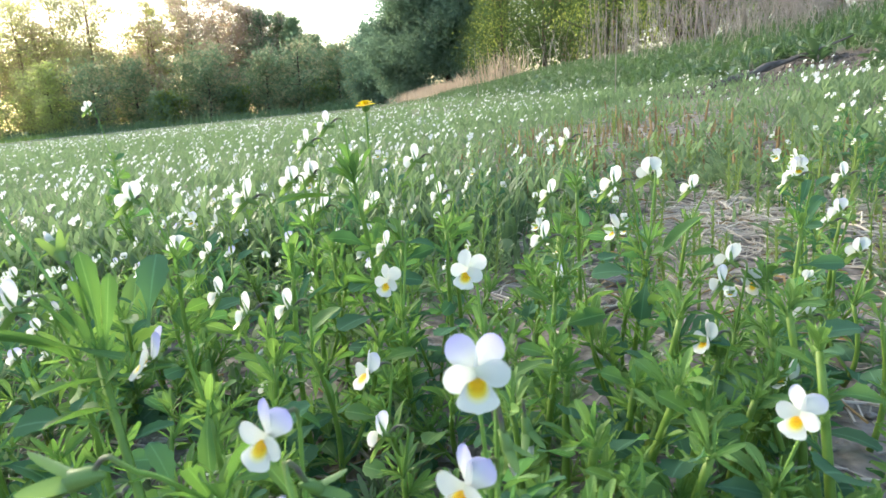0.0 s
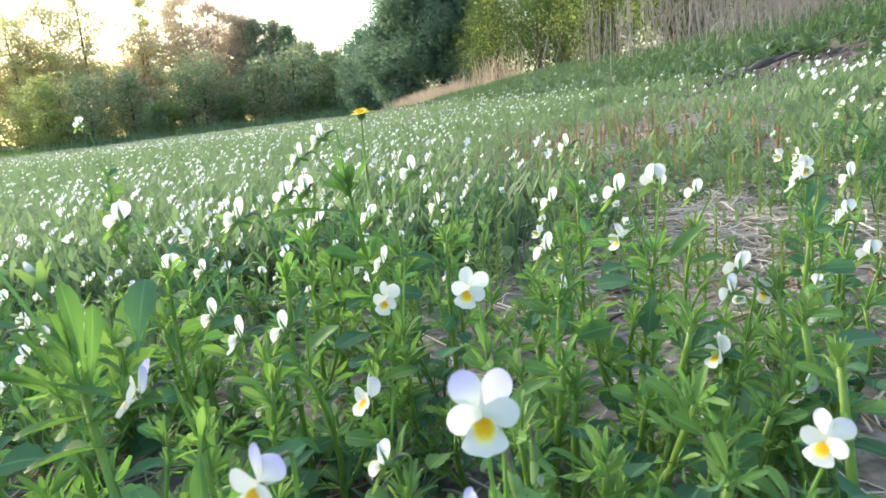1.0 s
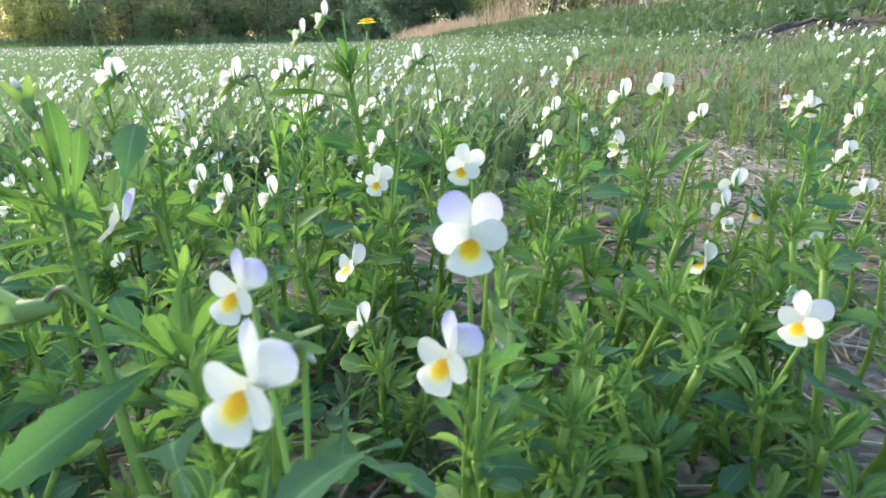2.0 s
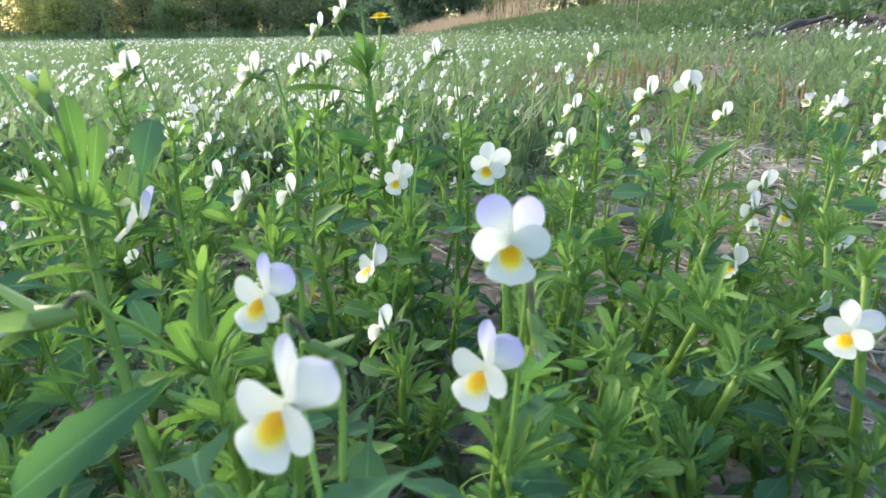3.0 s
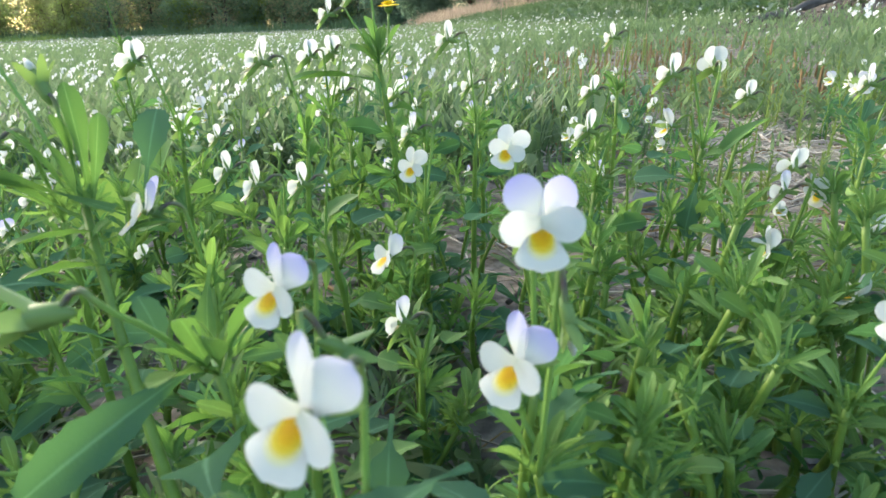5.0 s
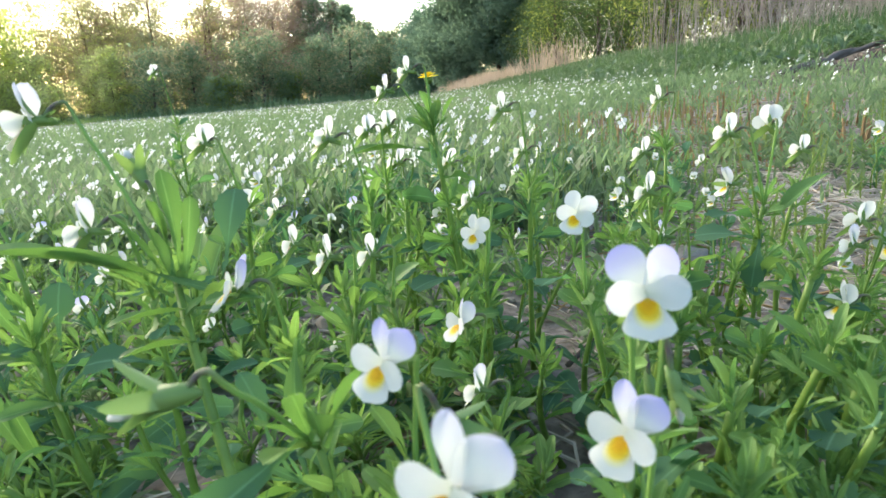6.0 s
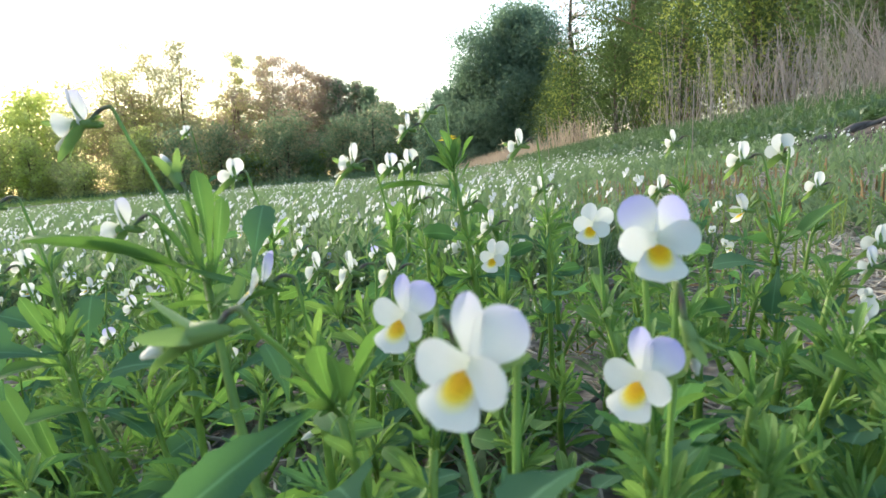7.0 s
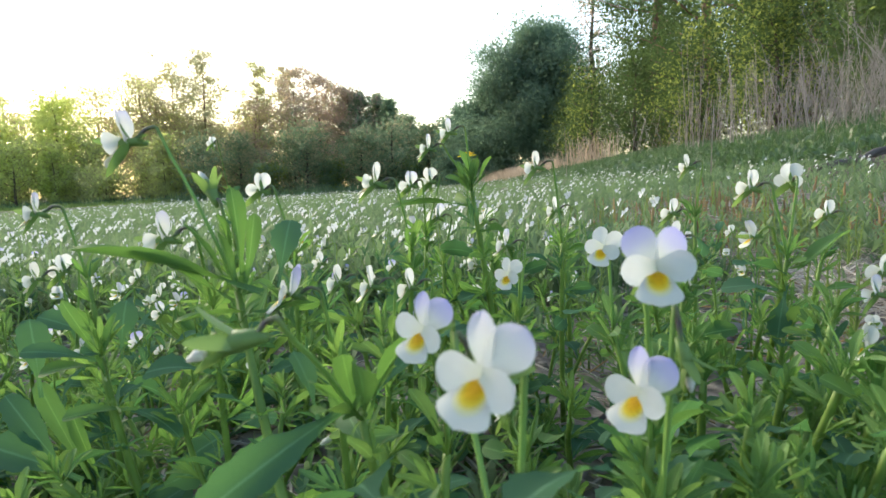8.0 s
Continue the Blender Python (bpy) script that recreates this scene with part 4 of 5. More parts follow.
for k, (x, y, h) in enumerate(LEAFY):
    z0 = float(land(x, y))
    pansy((x, y), (x + filler.uniform(-0.045, 0.045) * (0.35 if x > 0.05 else 1), y + filler.uniform(-0.04, 0.025), z0 + h * filler.uniform(0.7, 1.15)), [], [((x - 0.012, y - 0.01, z0 + h + 0.014), (-1, -0.4, -0.3))] if k % 9 == 0 and x < 0.05 else [], seed=100 + k, branches=((2 if x < 0.06 else 0) if k < 23 else 1 + k % 2) if k < 23 or k >= NB else 0, leafy=0.5 if 22 < k < NB else 0.7, low=x < 0.05 or y < 0.25 or (k % 3 == 0 and y > 0.36), thick=2.5 if 22 < k < NB else 2.0, bare=0.62 if 22 < k < NB else 0.25)


# ---- pansies further out: a few grown plants, copied ----
def add_leafy(b, a, top, r, n, slot, size):
    a, top = Vector(a), Vector(top)
    for i in range(n):
        f = 0.2 + 0.8 * i / max(1, n - 1)
        p = a.lerp(top, f)
        m = Matrix.Translation(p) @ pose(0, 0, 0, 0, 0, r.uniform(0, 360)) @ pose(0, 0, 0, r.uniform(25, 75) if f > 0.6 else r.uniform(5, 55), r.uniform(-20, 20), 0) @ Matrix.Scale(r.uniform(0.8, 1.25) * size, 4)
        src = r.choice(LIGHT_STIPULES) if r.random() < 0.5 else r.choice(LIGHT_LEAVES)
        q = placed(src, m)
        b.add(q.v, q.f, src_uv(src), slot)


def src_uv(src):
    """UVs of a shape vertex by vertex."""
    uv = [(0.5, 0.5)] * len(src.v)
    k = 0
    for f in src.f:
        for i in f:
            uv[i] = src.uv[k]
            k += 1
    return uv


FLOWER_ME = [whole_flower(t, k, c) for t, k, c in (("white", 0, 0), ("faint", 1, 0.1), ("white", 2, 0.35), ("lilac", 0, 0.1), ("white", 1, 0.2))]
GROWN = []
for k in range(8):
    r = random.Random(500 + k)
    h = r.uniform(0.10, 0.155)
    root = thing("pansy_plant", (0, -30, 0), "wild pansy plant with small white flowers in the field", "flower", "wild pansies in the field")
    stems, leaves_b, tops = Build(), Build(), []
    for s in range(3):
        tip = Vector((r.uniform(-0.03, 0.03), r.uniform(-0.03, 0.03), h * r.uniform(0.6, 1.0) - 0.03))
        v, f, u = tube(stem_path((0, 0, -0.01), tip, r, 0.01, 5), [1.5 * MM, 1.4 * MM, 1.3 * MM, 1.1 * MM, 0.9 * MM], 5)
        stems.add(v, f, u)
        add_leafy(leaves_b, (0, 0, 0), tip, r, 9, 0, 0.026)
        tops.append(tip)
    for tip in tops[:(2, 2, 1, 1, 2, 1, 1, 3)[k]]:
        c = tip + Vector((r.uniform(-0.022, -0.008), r.uniform(-0.01, 0.01), r.uniform(0.028, 0.042)))
        a = r.gauss(172, 35)
        m = facing(c, (math.cos(radians(a)), math.sin(radians(a)), r.uniform(-0.1, 0.3)), 0, r.uniform(0.66, 0.82))
        v, f, u = tube(pedicel_path(m, tip)[::2], 0.7 * MM, 4)
        stems.add(v, f, u)
        part("flower", r.choice(FLOWER_ME), root, m)
    part("stem", stems.mesh("stem", [STEM]), root)
    part("foliage", leaves_b.mesh("foliage", [LEAF_PALE if k % 2 else LEAF]), root)
    GROWN.append(root)


def sparse(x, y):
    """How bare the soil is, 0 to 1: the strip to the right and a patch on the left."""
    x, y = np.asarray(x), np.asarray(y)
    strip_r = np.clip(1.45 - np.abs((x - 0.35 - 0.18 * y) / (0.22 + 0.12 * y)), 0, 1) * np.clip((y - 0.35) / 0.3, 0, 1) * np.clip((3.2 - y) / 0.8, 0, 1)
    patch_l = np.clip(1.3 - ((x + 1.12) / 0.40) ** 2 - ((y - 1.80) / 0.42) ** 2, 0, 1)
    return np.maximum(strip_r, 0.9 * patch_l)


spots = []
tries = 0
while len(spots) < 165 and tries < 20000:
    tries += 1
    y = 0.40 + 0.80 * rng.random() ** 0.8
    x = rng.uniform(-0.75, 0.85) * (y + 0.15)
    if rng.random() < 0.93 * sparse(x, y):
        continue
    if y < 0.62 and -0.14 < x < 0.3 and rng.random() < 0.75:
        continue
    if all((x - a) ** 2 + (y - b) ** 2 > 0.045 ** 2 for a, b in spots):
        spots.append((x, y))
for k in range(26):
    a, d = rng.uniform(0.15, 0.85) * math.pi, rng.uniform(0.18, 0.8)
    spots.append((d * math.cos(a), -0.08 - d * math.sin(a)))
for k, (x, y) in enumerate(spots):
    src = GROWN[k % 8 if k < 8 or x < 0.22 or k % 4 == 0 else (2, 5)[k % 2]]
    m = Matrix.Translation(on_land(x, y)) @ pose(0, 0, 0, rng.uniform(-8, 8), rng.uniform(-8, 8), rng.uniform(-30, 30)) @ Matrix.Scale(rng.uniform(0.75, 1.1), 4)
    if k < 8:
        src.matrix_basis = m
    else:
        copy_thing(src, m)


# ---- the rest of the field ----
def small_plant(seed, leaves, petals, stem=True):
    """A light plant 0.12 m high: crossed narrow leaves, thin stems, small white flowers of five petals."""
    r = random.Random(seed)
    b = Build()
    for i in range(leaves):
        a, p = r.uniform(0, 2 * math.pi), Vector((r.uniform(-0.03, 0.03), r.uniform(-0.03, 0.03), r.uniform(0, 0.06)))
        L, w = r.uniform(0.018, 0.045), r.uniform(0.0015, 0.0052)
        d = Vector((math.cos(a) * 0.7, math.sin(a) * 0.7, r.uniform(0.3, 1.3))).normalized() * L
        s = Vector((-math.sin(a), math.cos(a), 0)) * w
        b.add([p - s * 0.4, p + s * 0.4, p + d * 0.6 + s, p + d, p + d * 0.6 - s], [(0, 1, 2, 3, 4)], None, 0)
    for i in range(petals):
        c = Vector((r.uniform(-0.035, 0.035), r.uniform(-0.035, 0.035), r.uniform(0.075, 0.13)))
        s = Vector((0.0011, 0, 0))
        if stem:
            foot = Vector((c.x * 0.4, c.y * 0.4, 0))
            b.add([foot - s, foot + s, c + s * 0.7, c - s * 0.7], [(0, 1, 2, 3)], None, 0)
        a = r.gauss(175, 40)
        m = facing(c, (math.cos(radians(a)), math.sin(radians(a)), r.uniform(-0.1, 0.3)), 0, r.uniform(0.58, 0.85))
        for which, w, L in (("upper_r", 8, 10), ("upper_l", 8, 10), ("side_r", 8, 9), ("side_l", 8, 9), ("lip", 10, 9)):
            q = m @ petal_pose(which)
            pts = [(0, 0, 0), (w / 2, 0, L * 0.55), (w / 4, -0.8, L), (-w / 4, -0.8, L), (-w / 2, 0, L * 0.55)]
            b.add([tuple(q @ (Vector(p) * MM)) for p in pts], [(0, 1, 2, 3, 4)], None, 1)
        g = facing(c - (m.to_3x3() @ Vector((0, 1, 0))).normalized() * 0.004, (math.cos(radians(a)), math.sin(radians(a)), -0.3))
        b.add([tuple(g @ (Vector(p) * MM)) for p in [(-3, -3, 0), (0, -5, 3), (3, -3, 0), (2, 6, -6), (-2, 6, -6)]], [(0, 1, 2), (0, 2, 3, 4)], None, 0)
    return b.arrays()


def field_points(n, y0, y1, x_lo, x_hi, power=1.0):
    y = y0 + (y1 - y0) * rng.random(n) ** power
    half = 0.78 * y + 0.3
    x = rng.uniform(-1, 1, n) * (half + 0.35 * rng.random(n) ** 2 * half)
    keep = (x > x_lo) & (x < x_hi)
    return x[keep], y[keep]


def strew(name, templates, x, y, lo, hi, mats, label, category, tilt=0.15, lift=0.0, turn=math.pi):
    n = len(x)
    pos = np.stack([x, y, land(x, y) + lift], 1)
    me = scattered(name, templates, rng.integers(0, len(templates), n), pos, rng.uniform(-turn, turn, n), rng.normal(0, tilt, n), rng.uniform(lo, hi, n), mats)
    return tagged(new(name, me), label, category, kind="stuff")


def patchy(x, y, scale, cut):
    """True where a slow wave over the field is high: flowers stand in drifts."""
    return np.sin(x / scale + 1.3) * np.sin(y / scale * 0.6 + x / scale * 0.4) + rng.normal(0, 0.5, len(x)) > cut


x, y = field_points(5700, 0.95, 7.0, -9, 2.25, 1.35)
keep = rng.random(len(x)) > 0.93 * sparse(x, y)
keep &= (x < 0.35 * y + 0.05) | (rng.random(len(x)) < 0.45)
x, y = x[keep], y[keep]
near = y < 2.0
strew("pansies_near_field", [small_plant(s, 17, p) for s, p in ((1, 1), (2, 1), (3, 1), (4, 0), (5, 0), (6, 0), (7, 0))], x[near], y[near], 0.9, 1.3, [FIELD_LEAF, FIELD_PETAL],
      "scattered white wild pansies among green leaves", "flowers", turn=0.5)
x, y = x[~near], y[~near]
strew("pansies_mid_field", [small_plant(s, 14, p) for s, p in ((1, 2), (2, 1), (3, 1), (4, 1), (5, 0), (6, 0), (7, 0), (8, 0), (9, 0), (10, 0))], x, y, 0.8, 1.15, [FIELD_LEAF, FIELD_PETAL],
      "drifts of white wild pansies among green leaves", "flowers", turn=0.5)
x, y = field_points(20000, 6.5, 60, -70, 2.4, 1.5)
keep = patchy(x, y, 3.0, -0.6) & (x > -0.45 * y - 3)
strew("pansies_far_field", [small_plant(s, 6, p, False) for s, p in ((11, 1), (12, 1), (13, 1), (14, 0), (15, 0), (16, 0), (17, 0))], x[keep], y[keep], 0.9, 1.3, [FIELD_LEAF, FIELD_PETAL],
      "far carpet of white wild pansies across the field", "flowers", turn=0.5)


def blades(seed, n, h, w, bend, spread):
    r = random.Random(seed)
    b = Build()
    for i in range(n):
        a = r.uniform(0, 2 * math.pi)
        p = Vector((r.gauss(0, spread), r.gauss(0, spread), 0))
        d = Vector((math.cos(a), math.sin(a), 0))
        s = Vector((-d.y, d.x, 0)) * w * r.uniform(0.6, 1.2)
        L = h * r.uniform(0.5, 1.15)
        k = bend * r.uniform(0.2, 1.4)
        mid, tip = p + d * k * L * 0.3 + Vector((0, 0, 0.6 * L)), p + d * k * L + Vector((0, 0, L * (1 - 0.3 * k)))
        b.add([p - s, p + s, mid + s * 0.8, mid - s * 0.8, tip], [(0, 1, 2, 3), (3, 2, 4)], None, 0)
    return b.arrays()


# the field goes on beside and behind the near plants
def elsewhere(n, x0, x1, y0, y1):
    """Points outside the fan that the other scatters fill."""
    x, y = rng.uniform(x0, x1, n), rng.uniform(y0, y1, n)
    keep = (np.abs(x) > 0.78 * y + 0.3) | (y < 0.15)
    keep &= np.hypot(x, y - 0.03) > 0.30
    edge = np.minimum(np.minimum(x - x0, y - y0), y1 - y) / (0.25 * (x1 - x0))
    keep &= rng.random(n) < np.clip(edge, 0, 1) + 0.1
    return x[keep], y[keep]


x, y = elsewhere(9500, -5.5, 2.3, -3.5, 6)
strew("pansies_beside", [small_plant(s, 11, p) for s, p in ((21, 1), (22, 1), (23, 0), (24, 0), (25, 0))], x, y, 1.0, 1.5, [FIELD_LEAF, FIELD_PETAL],
      "white wild pansies in the field round about", "flowers", turn=0.5)
x, y = elsewhere(9000, -60, 2.4, -35, 60)
strew("pansies_beyond", [small_plant(s, 5, p, False) for s, p in ((31, 1), (32, 0), (33, 0))], x, y, 1.0, 1.6, [FIELD_LEAF, FIELD_PETAL],
      "wild pansies and weeds over the wide field", "flowers", turn=0.5)


# short green growth between the flowers
x, y = field_points(4200, 0.75, 4.5, -6, 2.3, 1.1)
keep = (rng.random(len(x)) > 0.92 * sparse(x, y)) & patchy(x, y, 0.16, -0.5)
strew("field_weeds", [blades(s, 6, 0.05, 0.0027, 0.6, 0.016) for s in range(5)], x[keep], y[keep], 0.6, 1.2, [FIELD_LEAF], "low green shoots between the pansies", "weeds")
x, y = field_points(9000, 4.0, 30, -40, 2.3, 1.4)
strew("field_weeds_far", [blades(s, 6, 0.08, 0.006, 0.5, 0.04) for s in range(5)], x, y, 0.7, 1.3, [FIELD_LEAF], "low green growth across the far field", "weeds")

def sprout(seed):
    """A low whorl of blunt green lobes."""
    r = random.Random(seed)
    b = Build()
    for k in range(6):
        src = LIGHT_STIPULES[k % 3] if k % 3 else LIGHT_LEAVES[r.randrange(3)]
        q = placed(src, pose(r.uniform(-0.006, 0.006), r.uniform(-0.006, 0.006), r.uniform(0, 0.02), 0, 0, 60 * k + r.uniform(-25, 25)) @ pose(0, 0, 0, r.uniform(25, 78), 0, 0) @ Matrix.Scale(r.uniform(0.022, 0.036), 4))
        b.add(q.v, q.f)
    return b.arrays()


x, y = field_points(1500, 0.16, 1.3, -2, 2, 1.2)
keep = (rng.random(len(x)) > 0.6 * sparse(x, y)) & (rng.random(len(x)) < np.where(x < 0.06, 0.65, np.where(y < 0.5, 0.18, 0.4)))
strew("pansy_seedlings", [sprout(s) for s in range(7)], x[keep], y[keep], 0.6, 1.25, [FIELD_LEAF], "low young pansy shoots covering the soil", "weeds")

# bare strip: rusty dead stalks, straw, clods and stones
x, y = field_points(5200, 1.2, 3.4, -0.5, 2.3)
keep = rng.random(len(x)) < 0.21 * sparse(x, y) * np.clip(1.7 - np.abs(x - 0.75 - 0.1 * y) / 0.45, 0.15, 1)


def stalks(seed, n, h, r0, spread, lean=0.12, twigs=0):
    r = random.Random(seed)
    b = Build()
    for i in range(n):
        p = Vector((r.gauss(0, spread), r.gauss(0, spread), -0.005))
        L = h * r.uniform(0.5, 1.1)
        tip = p + Vector((r.gauss(0, lean), r.gauss(0, lean), 1)) * L
        mid = p.lerp(tip, 0.5) + Vector((r.gauss(0, 0.03), r.gauss(0, 0.03), 0)) * L
        v, f, u = tube([p, mid, tip], [r0, r0 * 0.9, r0 * 0.5], 4)
        b.add(v, f, u)
        for k in range(twigs):
            q = p.lerp(tip, r.uniform(0.45, 0.95))
            e = q + Vector((r.gauss(0, 0.25), r.gauss(0, 0.25), r.uniform(0.2, 0.5))) * L * 0.35
            s = (tip - p).cross(e - q).normalized() * r0 * 0.6
            b.add([q - s, q + s, e], [(0, 1, 2)])
    return b.arrays()


xs, ys = field_points(2600, 0.75, 3.6, -0.3, 2.3)
ks = rng.random(len(xs)) < 0.13 * sparse(xs, ys) + 0.04
strew("green_shoots", [stalks(s + 50, 2, 0.085, 0.0014, 0.02, 0.14, 9) for s in range(6)], xs[ks], ys[ks], 0.6, 1.25, [FIELD_LEAF], "upright thin green shoots in the bare strip", "weeds", 0.1)
strew("dead_stalks", [stalks(s, 3, (0.045, 0.06, 0.08)[s % 3], (0.0017, 0.0030, 0.0038)[s % 3], 0.035, 0.10, 4) for s in range(9)], x[keep], y[keep], 0.6, 1.25, [RUST], "short rusty brown dead plant stalks in bare soil", "dead stalks", 0.1)


def cushion(seed, n, R, h):
    """A low mat of weed: many short narrow leaves crowded over a dome."""
    r = random.Random(seed)
    b = Build()
    for i in range(n):
        a, d = r.uniform(0, 2 * math.pi), R * math.sqrt(r.random())
        z = h * (1 - (d / R) ** 2) * r.uniform(0.2, 1.0)
        p = Vector((d * math.cos(a), d * math.sin(a), z))
        a += r.gauss(0, 0.8)
        o = Vector((math.cos(a), math.sin(a), r.uniform(0.2, 1.6))).normalized() * r.uniform(0.012, 0.030)
        w = Vector((-math.sin(a), math.cos(a), r.uniform(-0.4, 0.4))) * r.uniform(0.0016, 0.0040)
        b.add([p, p + o * 0.6 + w, p + o, p + o * 0.6 - w], [(0, 1, 2, 3)])
    return b.arrays()


def horsetail(seed):
    """A feathery upright shoot with whorls of short needles."""
    r = random.Random(seed)
    h = r.uniform(0.055, 0.085)
    b = Build().add(*tube([(0, 0, -0.005), (0.002, 0, h * 0.5), (0.003, 0.002, h)], [0.0016, 0.0014, 0.0006], 4)[:2])
    for k in range(11):
        z = h * (0.12 + 0.86 * k / 10)
        for i in range(5):
            a = 1.256 * i + 0.6 * k
            o = Vector((math.cos(a), math.sin(a), 1.1)) * (0.012 * (1.15 - 0.8 * k / 10))
            w = Vector((-math.sin(a), math.cos(a), 0)) * 0.0008
            p = Vector((0.002, 0, z))
            b.add([p - w, p + w, p + o], [(0, 1, 2)])
    return b.arrays()


xs, ys = field_points(2300, 0.62, 4.2, -0.6, 2.3, 1.1)
ks = (np.sin(7 * xs + 2.2 * ys) + np.sin(5.3 * ys - 2 * xs + 1) + rng.normal(0, 0.4, len(xs)) > 0.1) & (rng.random(len(xs)) < 0.10 + 0.75 * sparse(xs, ys))
strew("weed_cushions", [cushion(s + 300, 64, 0.05, 0.055) for s in range(6)], xs[ks], ys[ks], 0.6, 1.4, [FIELD_LEAF], "low dense mats of fine green weed on bare soil", "weeds", 0.08)
xs, ys = field_points(900, 0.55, 2.4, 0.1, 1.6, 1.0)
ks = rng.random(len(xs)) < 0.75 * sparse(xs, ys)
strew("horsetail_shoots", [horsetail(s + 330) for s in range(5)], xs[ks], ys[ks], 0.7, 1.25, [SHOOT], "feathery yellow-green upright shoots in the bare strip", "weeds", 0.07)


def straw_piece(seed):
    r = random.Random(seed)
    L = r.uniform(0.015, 0.085)
    k = r.uniform(-0.012, 0.012)
    w = r.uniform(0.0006, 0.0013)
    return Build().add(*tube([(0, 0, 0.002), (L * 0.5, k, 0.004 + r.uniform(0, 0.006)), (L, 0, 0.002)], [w, w, w * 0.6], 4)[:2]).arrays()


x, y = field_points(14000, 0.24, 3.4, -2, 2.3, 1.3)
keep = rng.random(len(x)) < 0.13 * (y < 1.3) + 0.05 + 0.30 * np.clip(1.2 - ((x - 0.62) ** 2 / 0.06 + (y - 1.05) ** 2 / 0.10), 0, 1) + 0.18 * sparse(x, y)
x, y, keep = np.append(x, -0.24 + 0.07 * rng.standard_normal(160)), np.append(y, 0.50 + 0.07 * rng.standard_normal(160)), np.append(keep, np.ones(160, bool))
strew("straw", [straw_piece(s) for s in range(8)], x[keep], y[keep], 0.7, 1.4, [STRAW], "pale dry straw scattered on the soil", "straw", 0.12, 0.003)


x, y = field_points(9000, 0.3, 3.6, -0.9, 2.2, 1.2)
keep = rng.random(len(x)) < 0.08 + 0.42 * sparse(x, y)
strew("dead_litter", [straw_piece(s + 60) for s in range(9)], x[keep], y[keep], 0.5, 1.3, [RUST], "brown bits of dead stalk lying on the soil", "litter", 0.15, 0.004)
x, y = np.append(0.54 + 0.09 * rng.standard_normal(330), 0.70 + 0.13 * rng.standard_normal(520)), np.append(0.80 + 0.08 * rng.standard_normal(330), 1.02 + 0.10 * rng.standard_normal(520))
strew("straw_heap", [straw_piece(s + 20) for s in range(9)], x, y, 0.6, 1.3, [STRAW], "loose heap of pale dry straw on bare soil", "straw", 0.25, 0.006)
x, y = 0.10 + 0.16 * rng.standard_normal(230), 1.25 + 0.16 * rng.standard_normal(230)
strew("grass_patch", [blades(s + 30, 10, 0.10, 0.0030, 0.5, 0.02) for s in range(5)], x, y, 0.5, 1.1, [GRASS], "dense patch of fine light green grass", "grass")


def lump(seed, rough=0.25, fine=1):
    r = random.Random(seed)
    bm = bmesh.new()
    bmesh.ops.create_icosphere(bm, subdivisions=fine, radius=1)
    for v in bm.verts:
        k = 1 + rough * noise.noise(v.co * 1.4 + Vector((seed * 3.1, 0, 0)))
        v.co = Vector((v.co.x * k, v.co.y * k * 0.8, v.co.z * k * 0.5))
    b = Build().add([v.co for v in bm.verts], [tuple(v.index for v in f.verts) for f in bm.faces])
    bm.free()
    return b


x, y = field_points(4500, 0.12, 2.2, -1.2, 1.6)
strew("soil_clods", [lump(s, 0.5).arrays() for s in range(5)], x, y, 0.002, 0.008, [CLOD], "small clods of dry brown soil", "soil", 0.4, 0.001)
# crumbs coloured dark to stand for the shaded gaps between the weeds
x, y = field_points(5200, 0.8, 3.4, -0.4, 2.2, 1.1)
keep = rng.random(len(x)) < 0.5 * sparse(x, y)
strew("dark_crumbs", [lump(s + 9, 0.5).arrays() for s in range(4)], x[keep], y[keep], 0.004, 0.013, [DARK_CLOD], "soil crumbs in the bare strip, coloured dark for the shaded gaps", "soil", 0.4, 0.001)
for k, (x, y, s, lab) in enumerate([(0.305, 0.769, 0.024, "pale grey"), (-0.085, 0.655, 0.018, "brown-grey"), (0.06, 0.62, 0.014, "grey"), (0.18, 0.70, 0.012, "grey"), (-0.16, 0.52, 0.013, "grey"), (0.42, 0.9, 0.016, "pale grey")]):
    st = new("stone", lump(40 + k, 0.35, 3).mesh("stone", [STONE]))
    st.matrix_basis = Matrix.Translation(on_land(x, y, 0.2 * s)) @ pose(0, 0, 0, 0, 0, 40 * k) @ Matrix.Scale(s, 4)
    tagged(st, f"{lab} rounded field stone lying in the soil", "stone", "field stones")
for k, (x0, y0, x1, y1) in enumerate([(-0.11, 0.24, -0.05, 0.29), (0.20, 0.62, 0.33, 0.66), (-0.15, 0.33, -0.09, 0.36), (0.10, 0.50, 0.16, 0.57)]):
    a, c = on_land(x0, y0, 0.004), on_land(x1, y1, 0.006)
    tw = new("twig", Build().add(*tube([a, a.lerp(c, 0.5) + Vector((0, 0.004, 0.003)), c], [0.0022, 0.002, 0.0012], 5)).mesh("twig", [LOG_WOOD]))
    tagged(tw, "thin dry brown twig lying on the soil", "twig", "fallen twigs")


def broad_weed(pos, size, seed):
    """A rosette of long arching leaves."""
    r = random.Random(seed)
    root = thing("broad_leaved_weed", pos, "bright green weed with long arching leaves among pansies", "plant")
    for k in range(8):
        m = pose(0, 0, 0, 0, 0, 45 * k + r.uniform(-15, 15)) @ pose(0, 0, 0, r.uniform(52, 80), r.uniform(-15, 15), 0) @ Matrix.Scale(size * r.uniform(0.75, 1.1), 4)
        part("leaf", LEAF_PALE_ME[4], root, m)
    return root


broad_weed(on_land(-0.20, 0.60), 0.125, 3)


